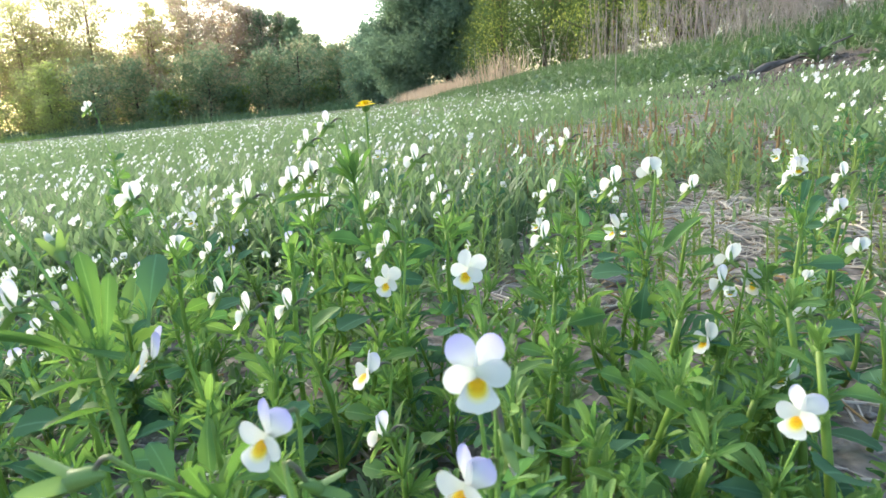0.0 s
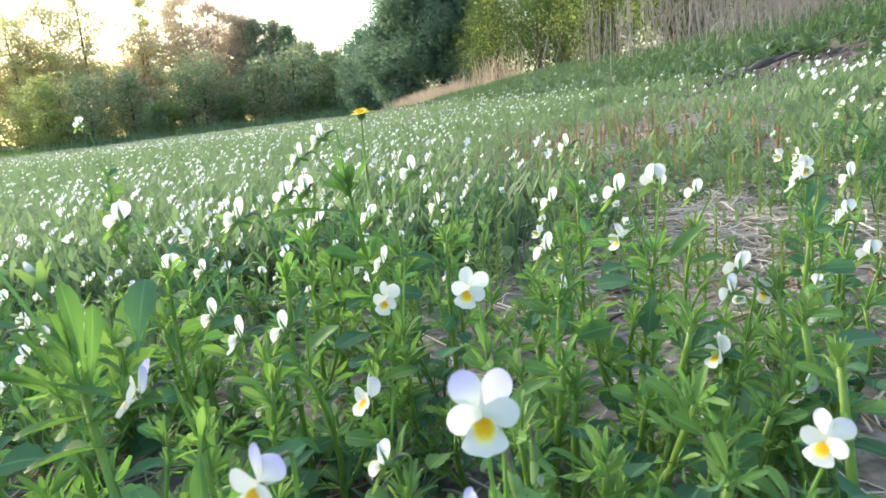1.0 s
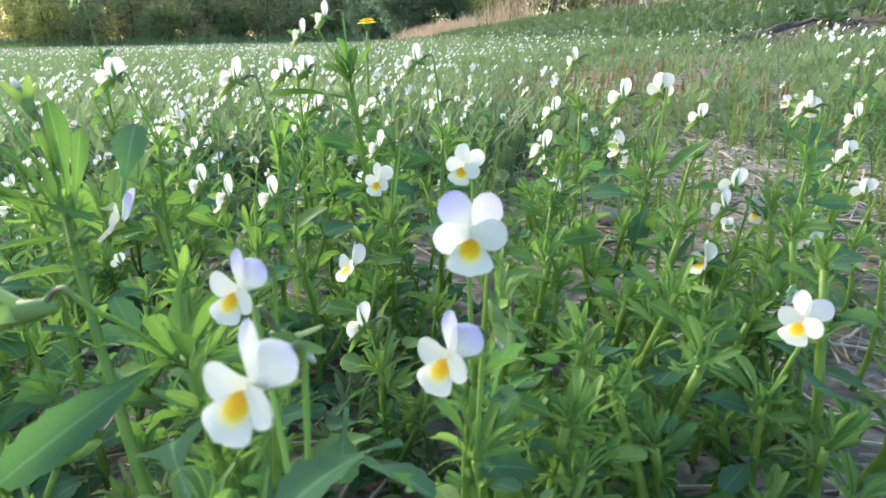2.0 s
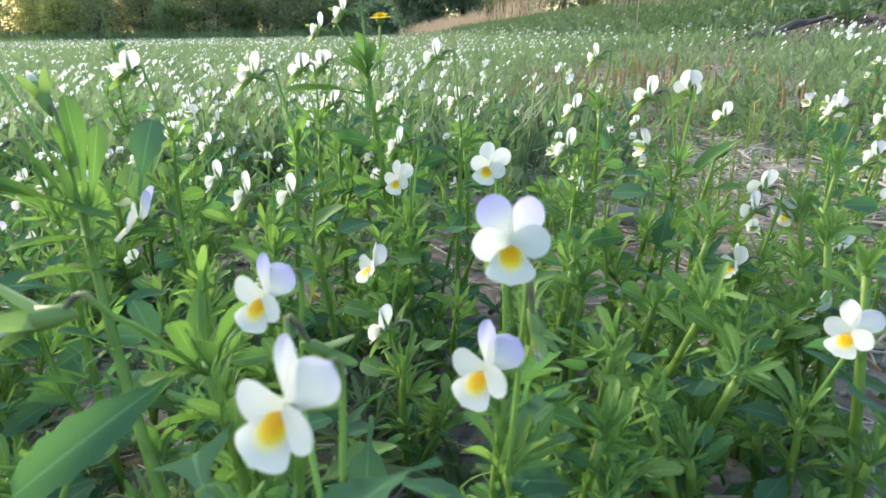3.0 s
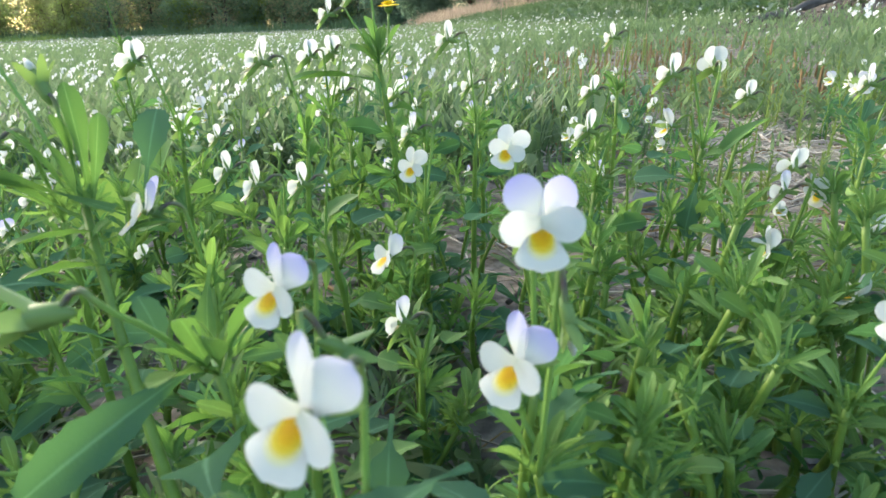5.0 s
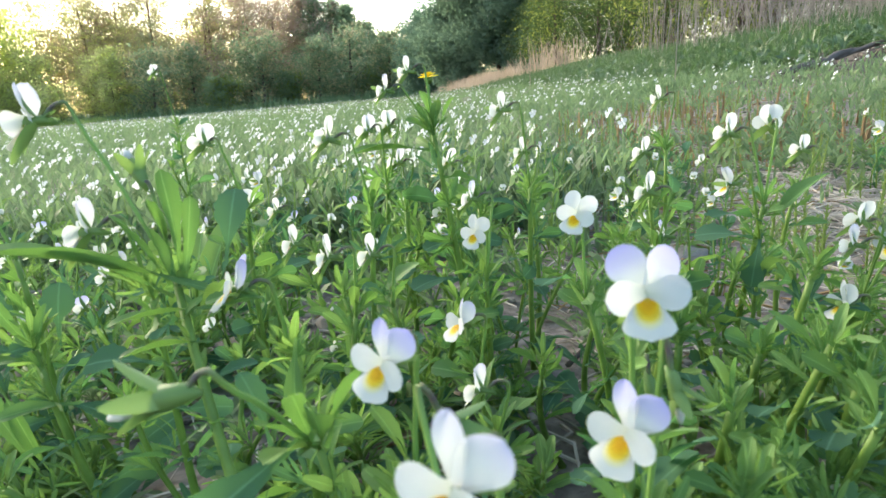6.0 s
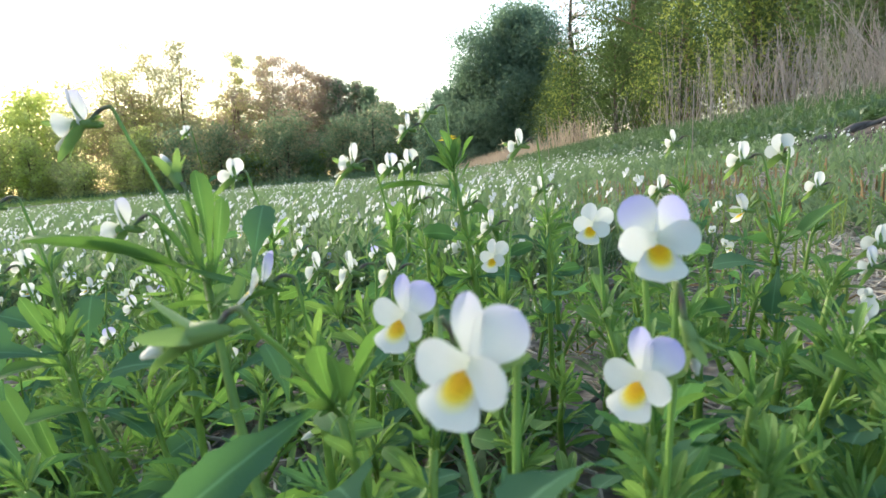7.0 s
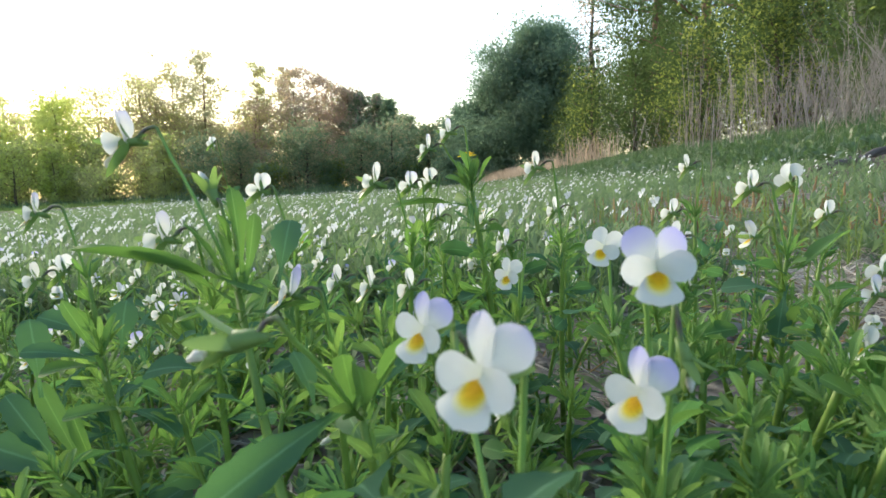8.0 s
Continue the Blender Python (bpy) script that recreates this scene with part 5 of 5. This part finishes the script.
# ---- dandelion ----
def dandelion(head, foot):
    head, foot = Vector(head), Vector(foot)
    root = thing("dandelion", foot, "yellow dandelion in bloom on a pale hollow stalk", "flower")
    v, f, u = tube(stem_path((0, 0, -0.01), head - foot, random.Random(3), 0.01), 0.0022, 6)
    part("stalk", Build().add(v, f, u).mesh("stalk", [SEPAL]), root)
    v, f, u = tube([(0, 0, -0.011), (0, 0, -0.006), (0, 0, 0)], [0.003, 0.007, 0.008], 10)
    part("base", Build().add(v, f, u).mesh("base", [SEPAL]), root, Matrix.Translation(head - foot))
    b = Build()
    for ring, (n, L, el) in enumerate(((26, 0.018, 8), (22, 0.014, 25), (16, 0.010, 45), (10, 0.006, 70))):
        for k in range(n):
            m = pose(0, 0, 0.001 * ring, 0, 0, 360 * (k + 0.4 * ring) / n) @ pose(0, 0, 0, el, 0, 0)
            pts = [(-0.0012, 0.002, 0), (0.0012, 0.002, 0), (0.0016, L * 0.8, 0.0005), (0.001, L, -0.001), (-0.001, L, -0.001), (-0.0016, L * 0.8, 0.0005)]
            b.add([tuple(m @ Vector(p)) for p in pts], [(0, 1, 2, 3, 4, 5)])
    part("flower_head", b.mesh("flower_head", [DANDELION]), root, Matrix.Translation(head - foot) @ pose(0, 0, 0, 6, -4, 0), "bright yellow florets")
    return root


dandelion((0.041, 1.207, 0.171), on_land(0.045, 1.215))


# ---- grassy bank, log and dry weeds ----
def strip(n, x0, x1, y0, y1, power=1.6):
    y = y0 + (y1 - y0) * rng.random(n) ** power
    return rng.uniform(x0, x1, n), y


x, y = strip(7200, 2.15, 5.6, 0.3, 30)
x, y = np.concatenate([x, rng.uniform(2.3, 6, 1500)]), np.concatenate([y, 2 - 6 * rng.random(1500) ** 1.5])
keep = (np.hypot(x - 2.4, (y - 3.6) * 0.8) > 0.6) & (rng.random(len(x)) < np.clip((x - 1.9) / 0.9, 0.2, 1))
keep &= np.random.default_rng(5).random(len(x)) < np.clip(0.2 + 0.8 * (y - 0.3) / 2.1, 0.2, 1)
x, y = x[keep], y[keep]
strew("bank_grass", [blades(s, 9, 0.13, 0.004, 0.8, 0.07) for s in range(6)], x, y, 0.5, 1.3, [GRASS], "fresh green grass growing on the bank", "grass")
x, y = strip(420, 2.3, 3.6, 2.0, 14, 1.2)
keep = np.hypot(x - 2.3, (y - 3.6) * 0.8) > 0.5
x, y = x[keep], y[keep]


def broad(seed, n, L):
    r = random.Random(seed)
    b = Build()
    for k in range(n):
        q = placed(LIGHT_LEAVES[r.choice((0, 1, 2))], pose(0, 0, 0.0, 0, 0, r.uniform(0, 360)) @ pose(0, 0, 0, r.uniform(30, 75), 0, 0) @ Matrix.Scale(L * r.uniform(0.6, 1.1), 4))
        b.add(q.v, q.f)
    return b.arrays()


strew("bank_herbs", [broad(s, 7, 0.16) for s in range(5)], x, y, 0.5, 1.1, [GRASS], "broad-leaved green herbs along the foot of the bank", "weeds", 0.2)
dock = new("dock_plant", tri_mesh("dock_plant", *broad(77, 18, 0.17), [GRASS], True))
dock.location = on_land(2.75, 3.75)
tagged(dock, "large broad-leaved dock plant on the bank", "plant")
dock = new("dock_plant", tri_mesh("dock_plant", *broad(78, 16, 0.16), [GRASS], True))
dock.location = on_land(2.35, 4.05)
tagged(dock, "upright broad-leaved dock plant on the bank", "plant")


def log_thing(a, b, r0, r1, seed):
    r = random.Random(seed)
    a, b = Vector(a), Vector(b)
    pts = [a.lerp(b, i / 9) + Vector((r.gauss(0, 0.006), r.gauss(0, 0.006), r.gauss(0, 0.005))) for i in range(10)]
    ob = new("fallen_log", Build().add(*tube(pts, [r0 + (r1 - r0) * i / 9 + r.gauss(0, 0.1 * r0) for i in range(10)], 9)).mesh("fallen_log", [LOG_WOOD]))
    return tagged(ob, "weathered grey-brown fallen branch lying on the bank", "log", "fallen branches")


log_thing(on_land(1.95, 3.55, 0.02), on_land(2.75, 3.85, 0.06), 0.024, 0.014, 1)
twiggy = random.Random(12)
for k in range(2):
    cx, cy, a, half = twiggy.uniform(2.1, 2.75), twiggy.uniform(3.3, 3.95), twiggy.gauss(0.35, 0.5), twiggy.uniform(0.2, 0.5)
    log_thing(on_land(cx - half * math.cos(a), cy - half * math.sin(a), 0.03), on_land(cx + half * math.cos(a), cy + half * math.sin(a), twiggy.uniform(0.04, 0.12)), twiggy.uniform(0.008, 0.015), 0.005, 20 + k)
x, y = strip(900, 1.7, 3.0, 3.0, 4.6, 1.0)
strew("bank_clods", [lump(s + 20, 0.5).arrays() for s in range(4)], x, y, 0.01, 0.035, [DARK_CLOD], "dark crumbled soil below the fallen branches", "soil", 0.3)

x, y = strip(2600, 3.7, 6.4, 2.5, 26, 1.2)
keep = np.sin(1.9 * y + 0.8 * x) + np.sin(0.83 * y + 2) + rng.normal(0, 0.5, len(x)) > 0.85 + np.clip((y - 10) / 8, 0, 1.0)
keep &= (x / y > 0.40 + 0.05 * np.sin(2.3 * y)) | (rng.random(len(x)) < 0.16)
x, y = x[keep], y[keep]
strew("dry_weeds", [stalks(s, 4, 0.9, 0.003, 0.2, 0.34, 10) for s in range(12)], x, y, 0.35, 1.2, [REED], "tall grey-brown dry weed stalks on the bank", "dry weeds", 0.1)
x, y = strip(900, 2.5, 4.2, 22, 54, 1.0)
strew("tan_grass", [blades(s, 9, 0.45, 0.009, 0.6, 0.16) for s in range(6)], x, y, 0.5, 1.2, [TAN], "tan dry grass along the field edge", "dry grass")


def tuft(pos, h, n, seed, label):
    ob = new("reed_tuft", tri_mesh("reed_tuft", *blades(seed, n, h, 0.010, 0.7, 0.42), [TAN]))
    ob.location = pos
    return tagged(ob, label, "dry grass", "dry tufts")


tuft(on_land(4.45, 19.6), 1.1, 130, 5, "tall tan dry grass tuft on the bank")
tuft(on_land(4.1, 20.5), 0.75, 80, 6, "tan dry grass tuft on the bank")


def lone_stalk(pos, h, lean):
    b = Build()
    p = Vector((0, 0, 0))
    b.add(*tube([p, p + Vector((lean * 0.4, 0, h * 0.5)), p + Vector((lean, 0, h))], [0.005, 0.004, 0.002], 5))
    ob = new("dry_stalk", b.mesh("dry_stalk", [REED]))
    ob.location = pos
    return tagged(ob, "single tall pale dry stalk standing at the field edge", "dry stalk", "dry stalks")


def weed_clump(pos, h, n, seed):
    ob = new("dry_weed_clump", tri_mesh("dry_weed_clump", *stalks(seed, n, h, 0.005, 0.16, 0.10, 9), [REED]))
    ob.location = pos
    return tagged(ob, "tall bleached dry weed clump on the bank", "dry weeds", "dry weed clumps")


weed_clump(on_land(4.25, 10.9), 1.75, 9, 61)
weed_clump(on_land(4.5, 10.6), 1.35, 12, 62)
weed_clump(on_land(4.7, 9.6), 1.3, 14, 63)
weed_clump(on_land(5.0, 13.4), 1.5, 12, 64)
weed_clump(on_land(4.6, 8.1), 1.0, 14, 65)


lone_stalk(on_land(1.85, 4.6), 0.55, 0.02)
lone_stalk(on_land(2.1, 11.0), 0.8, -0.03)


# ---- trees ----
def leaf_cards(centres, per, spread, size, r, flat=1.0, slot=0):
    """Many small folded leaves round clump centres."""
    n = len(centres) * per
    c = np.repeat(centres, per, 0) + r.normal(0, 1, (n, 3)) * np.array([spread, spread, spread * flat])
    d = r.normal(0, 1, (n, 3))
    d /= np.linalg.norm(d, axis=1)[:, None]
    e = np.cross(d, r.normal(0, 1, (n, 3)))
    e /= np.linalg.norm(e, axis=1)[:, None]
    s = size * r.uniform(0.6, 1.3, n)[:, None]
    V = np.stack([c - d * s, c + e * s * 0.42, c + d * s, c - e * s * 0.42], 1).reshape(-1, 3)
    k = np.arange(n)[:, None] * 4
    T = np.concatenate([k + np.array([[0, 1, 2]]), k + np.array([[0, 2, 3]])])
    return V, T, np.full(len(T), slot)


def tree(name, pos, h, w, label, kind, leaf_mat, bark, seed, leaf=0.12, clumps=130, per=26, bottom=0.12, group="trees round the field", trunk=None, second=None):
    """kind: round, column, pine, shrub, bare."""
    r = np.random.default_rng(seed)
    q = random.Random(seed)
    pos = Vector(pos)
    root = thing(name, pos, label, "tree" if kind != "shrub" else "shrub", group)
    b = Build()
    r0 = trunk or 0.018 * h + 0.02
    lean = Vector((q.gauss(0, 0.02), q.gauss(0, 0.02), 0)) * h
    spine = [Vector((0, 0, -0.1)) + (Vector((0, 0, h * 0.92)) + lean) * t + Vector((q.gauss(0, 0.012), q.gauss(0, 0.012), 0)) * h * t for t in (0, 0.2, 0.4, 0.6, 0.8, 1.0)]
    b.add(*tube(spine, [r0, r0 * 0.85, r0 * 0.7, r0 * 0.5, r0 * 0.3, r0 * 0.1], 7))
    centres = []
    limbs = 26 if kind == "pine" else 22
    for k in range(limbs):
        f = bottom + 0.04 + (0.95 - bottom) * (k + q.random()) / limbs
        j = min(4, int(f * 5))
        p = spine[j].lerp(spine[j + 1], f * 5 - j)
        g = (f - bottom) / (1 - bottom)
        if kind == "pine":
            reach = w / 2 * (0.75 + 0.4 * math.sin(math.pi * g)) * (1.05 - 0.45 * g) * q.uniform(0.35, 1.3)
        elif kind == "column":
            reach = w / 2 * min(1, 1.8 * (1 - g) + 0.15) * q.uniform(0.6, 1.1)
        else:
            reach = w / 2 * (math.sin(math.pi * (0.12 + 0.83 * g)) ** 0.6) * q.uniform(0.65, 1.12)
        a = k * 2.4 + q.uniform(-0.5, 0.5)
        rise = {"pine": 0.35, "column": 0.5}.get(kind, 0.35)
        tip = p + Vector((math.cos(a), math.sin(a), rise * q.uniform(0.2, 1.5))) * reach
        mid = p.lerp(tip, 0.55) + Vector((0, 0, -0.05 * reach))
        b.add(*tube([p, mid, tip], [r0 * 0.3 * (1 - 0.6 * f), r0 * 0.2 * (1 - 0.6 * f), r0 * 0.05], 4))
        for c in range(max(2, clumps // limbs)):
            t = q.uniform(0.40 if kind == "pine" else 0.35, 1.08)
            s = p.lerp(mid, t / 0.55) if t < 0.55 else mid.lerp(tip, (t - 0.55) / 0.45)
            centres.append(s + Vector((q.gauss(0, 0.1), q.gauss(0, 0.1), q.gauss(0.02, 0.04 if kind == "pine" else 0.07))) * (0.9 * reach + 0.1))
    part("trunk", b.mesh("trunk", [bark]), root)
    centres = np.array(centres)
    V, T, S = leaf_cards(centres, per, w * (0.085 if kind == "pine" else 0.07), leaf, r, 0.6 if kind == "pine" else 0.8)
    if kind != "pine":
        # larger leaf cards added deep inside the crown to close gaps and darken it
        axis = np.array([spine[0].lerp(spine[5], min(0.9, max(0.06, c[2] / h))) for c in centres])
        V2, T2, S2 = leaf_cards(axis + (centres - axis) * 0.62, max(2, per // (3 if h < 9.4 and leaf < 0.12 else 5)), w * 0.09, leaf * 1.75, r)
        V, T, S = np.concatenate([V, V2]), np.concatenate([T, T2 + len(V)]), np.concatenate([S, S2])
    if second:
        S = (T[:, 0] // (4 * per) % 3 == 0).astype(int)
    part("crown", tri_mesh("crown", V, T, S, [leaf_mat, second or leaf_mat]), root)
    return root


FAR = 62.0
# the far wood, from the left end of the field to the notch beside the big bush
# its distance haze is painted into the pale leaf and needle colours
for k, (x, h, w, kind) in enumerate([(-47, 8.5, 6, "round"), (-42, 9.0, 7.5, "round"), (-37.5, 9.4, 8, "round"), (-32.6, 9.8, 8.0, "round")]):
    tree("broadleaf_tree", on_land(x, FAR - 6 + 2 * (k % 2)), h, w, "fresh yellow-green broadleaf tree at the field end, sun glow and haze in its leaf colour", kind, LEAF_FAR_HAZED, BARK, 900 + k, 0.12, 330, 40, 0.04)
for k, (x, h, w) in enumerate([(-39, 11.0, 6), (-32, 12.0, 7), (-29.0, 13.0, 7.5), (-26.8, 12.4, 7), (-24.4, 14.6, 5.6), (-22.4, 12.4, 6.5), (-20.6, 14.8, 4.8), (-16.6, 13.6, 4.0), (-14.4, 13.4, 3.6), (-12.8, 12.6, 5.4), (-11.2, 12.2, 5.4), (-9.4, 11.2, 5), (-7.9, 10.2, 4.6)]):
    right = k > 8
    tree("pine_tree", on_land(x, FAR + 2 * (k % 3)), h, w, "tall pine with a thin brownish crown at the field end" if right else "tall pine with a thin crown at the field end, backlit haze in its colour", "pine", TWIG_HAZED if right else NEEDLE_HAZED, PINE_BARK, 920 + k, 0.10, 380, 28, 0.22 if k < 9 else 0.10, trunk=0.14, second=NEEDLE_HAZED if right else (LEAF_FAR_HAZED if k % 2 else LEAF_OLIVE_HAZED))
for k, (x, h, w) in enumerate([(-7.0, 9.6, 4.0), (-5.4, 9.6, 3.8), (-4.2, 8.8, 3.6), (-2.8, 7.4, 3.4), (-1.2, 5.8, 3.4), (0.8, 5.0, 4.0)]):
    tree("spruce_tree", on_land(x, FAR - 1 + 2 * (k % 2)), h, w, "dark green spruce at the field end", "column", NEEDLE_DARK_HAZED, BARK, 950 + k, 0.10, 240, 36, 0.03, second=TWIG_HAZED if k < 2 else None)
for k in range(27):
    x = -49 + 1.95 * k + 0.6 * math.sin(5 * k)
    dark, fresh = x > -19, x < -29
    mats = (NEEDLE_DARK_HAZED, LEAF_YELLOW if k % 3 == 0 else NEEDLE_HAZED) if dark else (LEAF_FAR_HAZED, LEAF_OLIVE_HAZED) if fresh else (LEAF_OLIVE_HAZED, LEAF_FAR_HAZED)
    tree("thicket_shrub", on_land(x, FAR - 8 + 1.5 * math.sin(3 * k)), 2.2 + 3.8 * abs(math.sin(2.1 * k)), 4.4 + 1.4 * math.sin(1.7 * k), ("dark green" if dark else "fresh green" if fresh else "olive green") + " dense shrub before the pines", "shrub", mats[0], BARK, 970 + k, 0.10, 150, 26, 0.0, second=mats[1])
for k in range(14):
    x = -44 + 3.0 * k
    tree("bare_tree", on_land(x, FAR + 1.5 + (k % 3) * 2.5), 8.6 + 1.6 * math.sin(2.3 * k) + (1.2 if 9 < k < 13 else 0), 5.6, "brown budding tree behind the pines", "round", TWIG_HAZED, PINE_BARK, 990 + k, 0.09, 220, 22, 0.05, second=LEAF_OLIVE_HAZED)
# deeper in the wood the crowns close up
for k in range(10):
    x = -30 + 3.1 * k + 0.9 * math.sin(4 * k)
    tree("broadleaf_tree", on_land(x, FAR + 7 + 2 * (k % 2)), 8.4 + 1.4 * math.sin(1.9 * k) - (1.5 if x > -9 else 0), 6.4, "olive green tree filling the wood behind the pines", "round", LEAF_OLIVE_HAZED if k % 2 else NEEDLE_HAZED, BARK, 1010 + k, 0.15, 200, 26, 0.0, second=LEAF_FAR_HAZED if x < -20 else TWIG_HAZED)
x, y = rng.uniform(-60, -20, 2600), rng.uniform(44, 54, 2600)
strew("field_edge_grass", [blades(s + 70, 9, 0.35, 0.02, 0.6, 0.3) for s in range(5)], x, y, 0.5, 1.1, [SHOOT], "light yellow-green meadow grass at the field's end", "grass")
x, y = rng.uniform(-60, 3, 1100), rng.uniform(49, 55, 1100)
strew("wood_edge_grass", [blades(s + 60, 9, 0.75, 0.03, 0.6, 0.3) for s in range(5)], x, y, 0.5, 1.2, [FIELD_LEAF], "rough grass and brambles along the wood's edge", "grass")
# the big dark bush and the wood on the bank
tree("willow_tree", on_land(5.0, 34.0), 7.4, 6.4, "big dense blue-green broadleaf tree leafy to the ground", "round", LEAF_TREE, BARK, 801, 0.065, 900, 80, 0.0)
tree("willow_tree", on_land(3.0, 36.0), 5.0, 4.0, "dense blue-green bush leafy to the ground", "round", LEAF_TREE, BARK, 802, 0.065, 420, 70, 0.0)
tree("willow_tree", on_land(2.0, 46.0), 5.3, 3.8, "dark green bush leafy to the ground", "round", LEAF_TREE, BARK, 803, 0.08, 300, 60, 0.0)
for k, (x, y, h, w, mat) in enumerate([(8.1, 25.0, 9.5, 5.0, 0), (8.2, 20.0, 10.0, 5.5, 0), (8.8, 16.0, 9.0, 5.0, 1), (9.5, 12.5, 9.0, 5.0, 1), (9.8, 9.5, 8.0, 5.0, 0), (9.8, 29.0, 11.0, 6.0, 0), (11.5, 22.0, 12.0, 6.5, 0),
                                        (12.5, 16.5, 12.0, 6.5, 0), (12.0, 11.0, 10.0, 6.0, 0), (11.0, 6.5, 8.0, 5.0, 0)]):
    tree("bank_tree", on_land(x, y), h, w, ("yellow-green leafy" if mat else "deep green leafy") + " tree in the wood on the bank", "round", LEAF_BANK, PINE_BARK, 820 + k, 0.05, 420, 54, 0.04, second=LEAF_YELLOW if mat else None)
for k, (x, y, h, w) in enumerate([(6.3, 21.5, 3.4, 3.2), (6.6, 17.0, 3.2, 3.0), (6.8, 13.5, 3.0, 2.8), (7.2, 10.5, 2.6, 2.6), (7.6, 8.0, 2.6, 2.8), (6.0, 26.0, 3.6, 3.4), (9.0, 6.0, 2.4, 3.0), (8.6, 17.5, 3.0, 3.4), (8.4, 22.5, 3.2, 3.6), (9.4, 14.0, 2.8, 3.4), (9.8, 10.5, 2.6, 3.2), (8.0, 27.0, 3.4, 3.6), (6.6, 30.0, 3.4, 3.6)]):
    tree("bank_shrub", on_land(x, y), h, w, "yellow-green shrub with small leaves above the dry weeds", "shrub", LEAF_BANK, BARK, 860 + k, 0.038, 190, 44, 0.02, second=LEAF_YELLOW if k % 3 else LEAF_BANK)
tree("bare_tree", on_land(7.4, 31.5), 9.6, 2.6, "slender tree with bare budding twigs beside the dense bush", "round", TWIG_HAZED, BARK, 1040, 0.07, 130, 9, 0.3)
b = Build()
b.add(*tube([(0, 0, -0.2), (0.03, 0, 3), (-0.02, 0, 6), (0.05, 0, 9)], [0.05, 0.045, 0.04, 0.03], 9))
birch = new("birch_trunk", b.mesh("birch_trunk", [PALE_BARK]))
birch.location = on_land(7.3, 12.0)
tagged(birch, "slender pale bare trunk standing among the green trees", "tree")
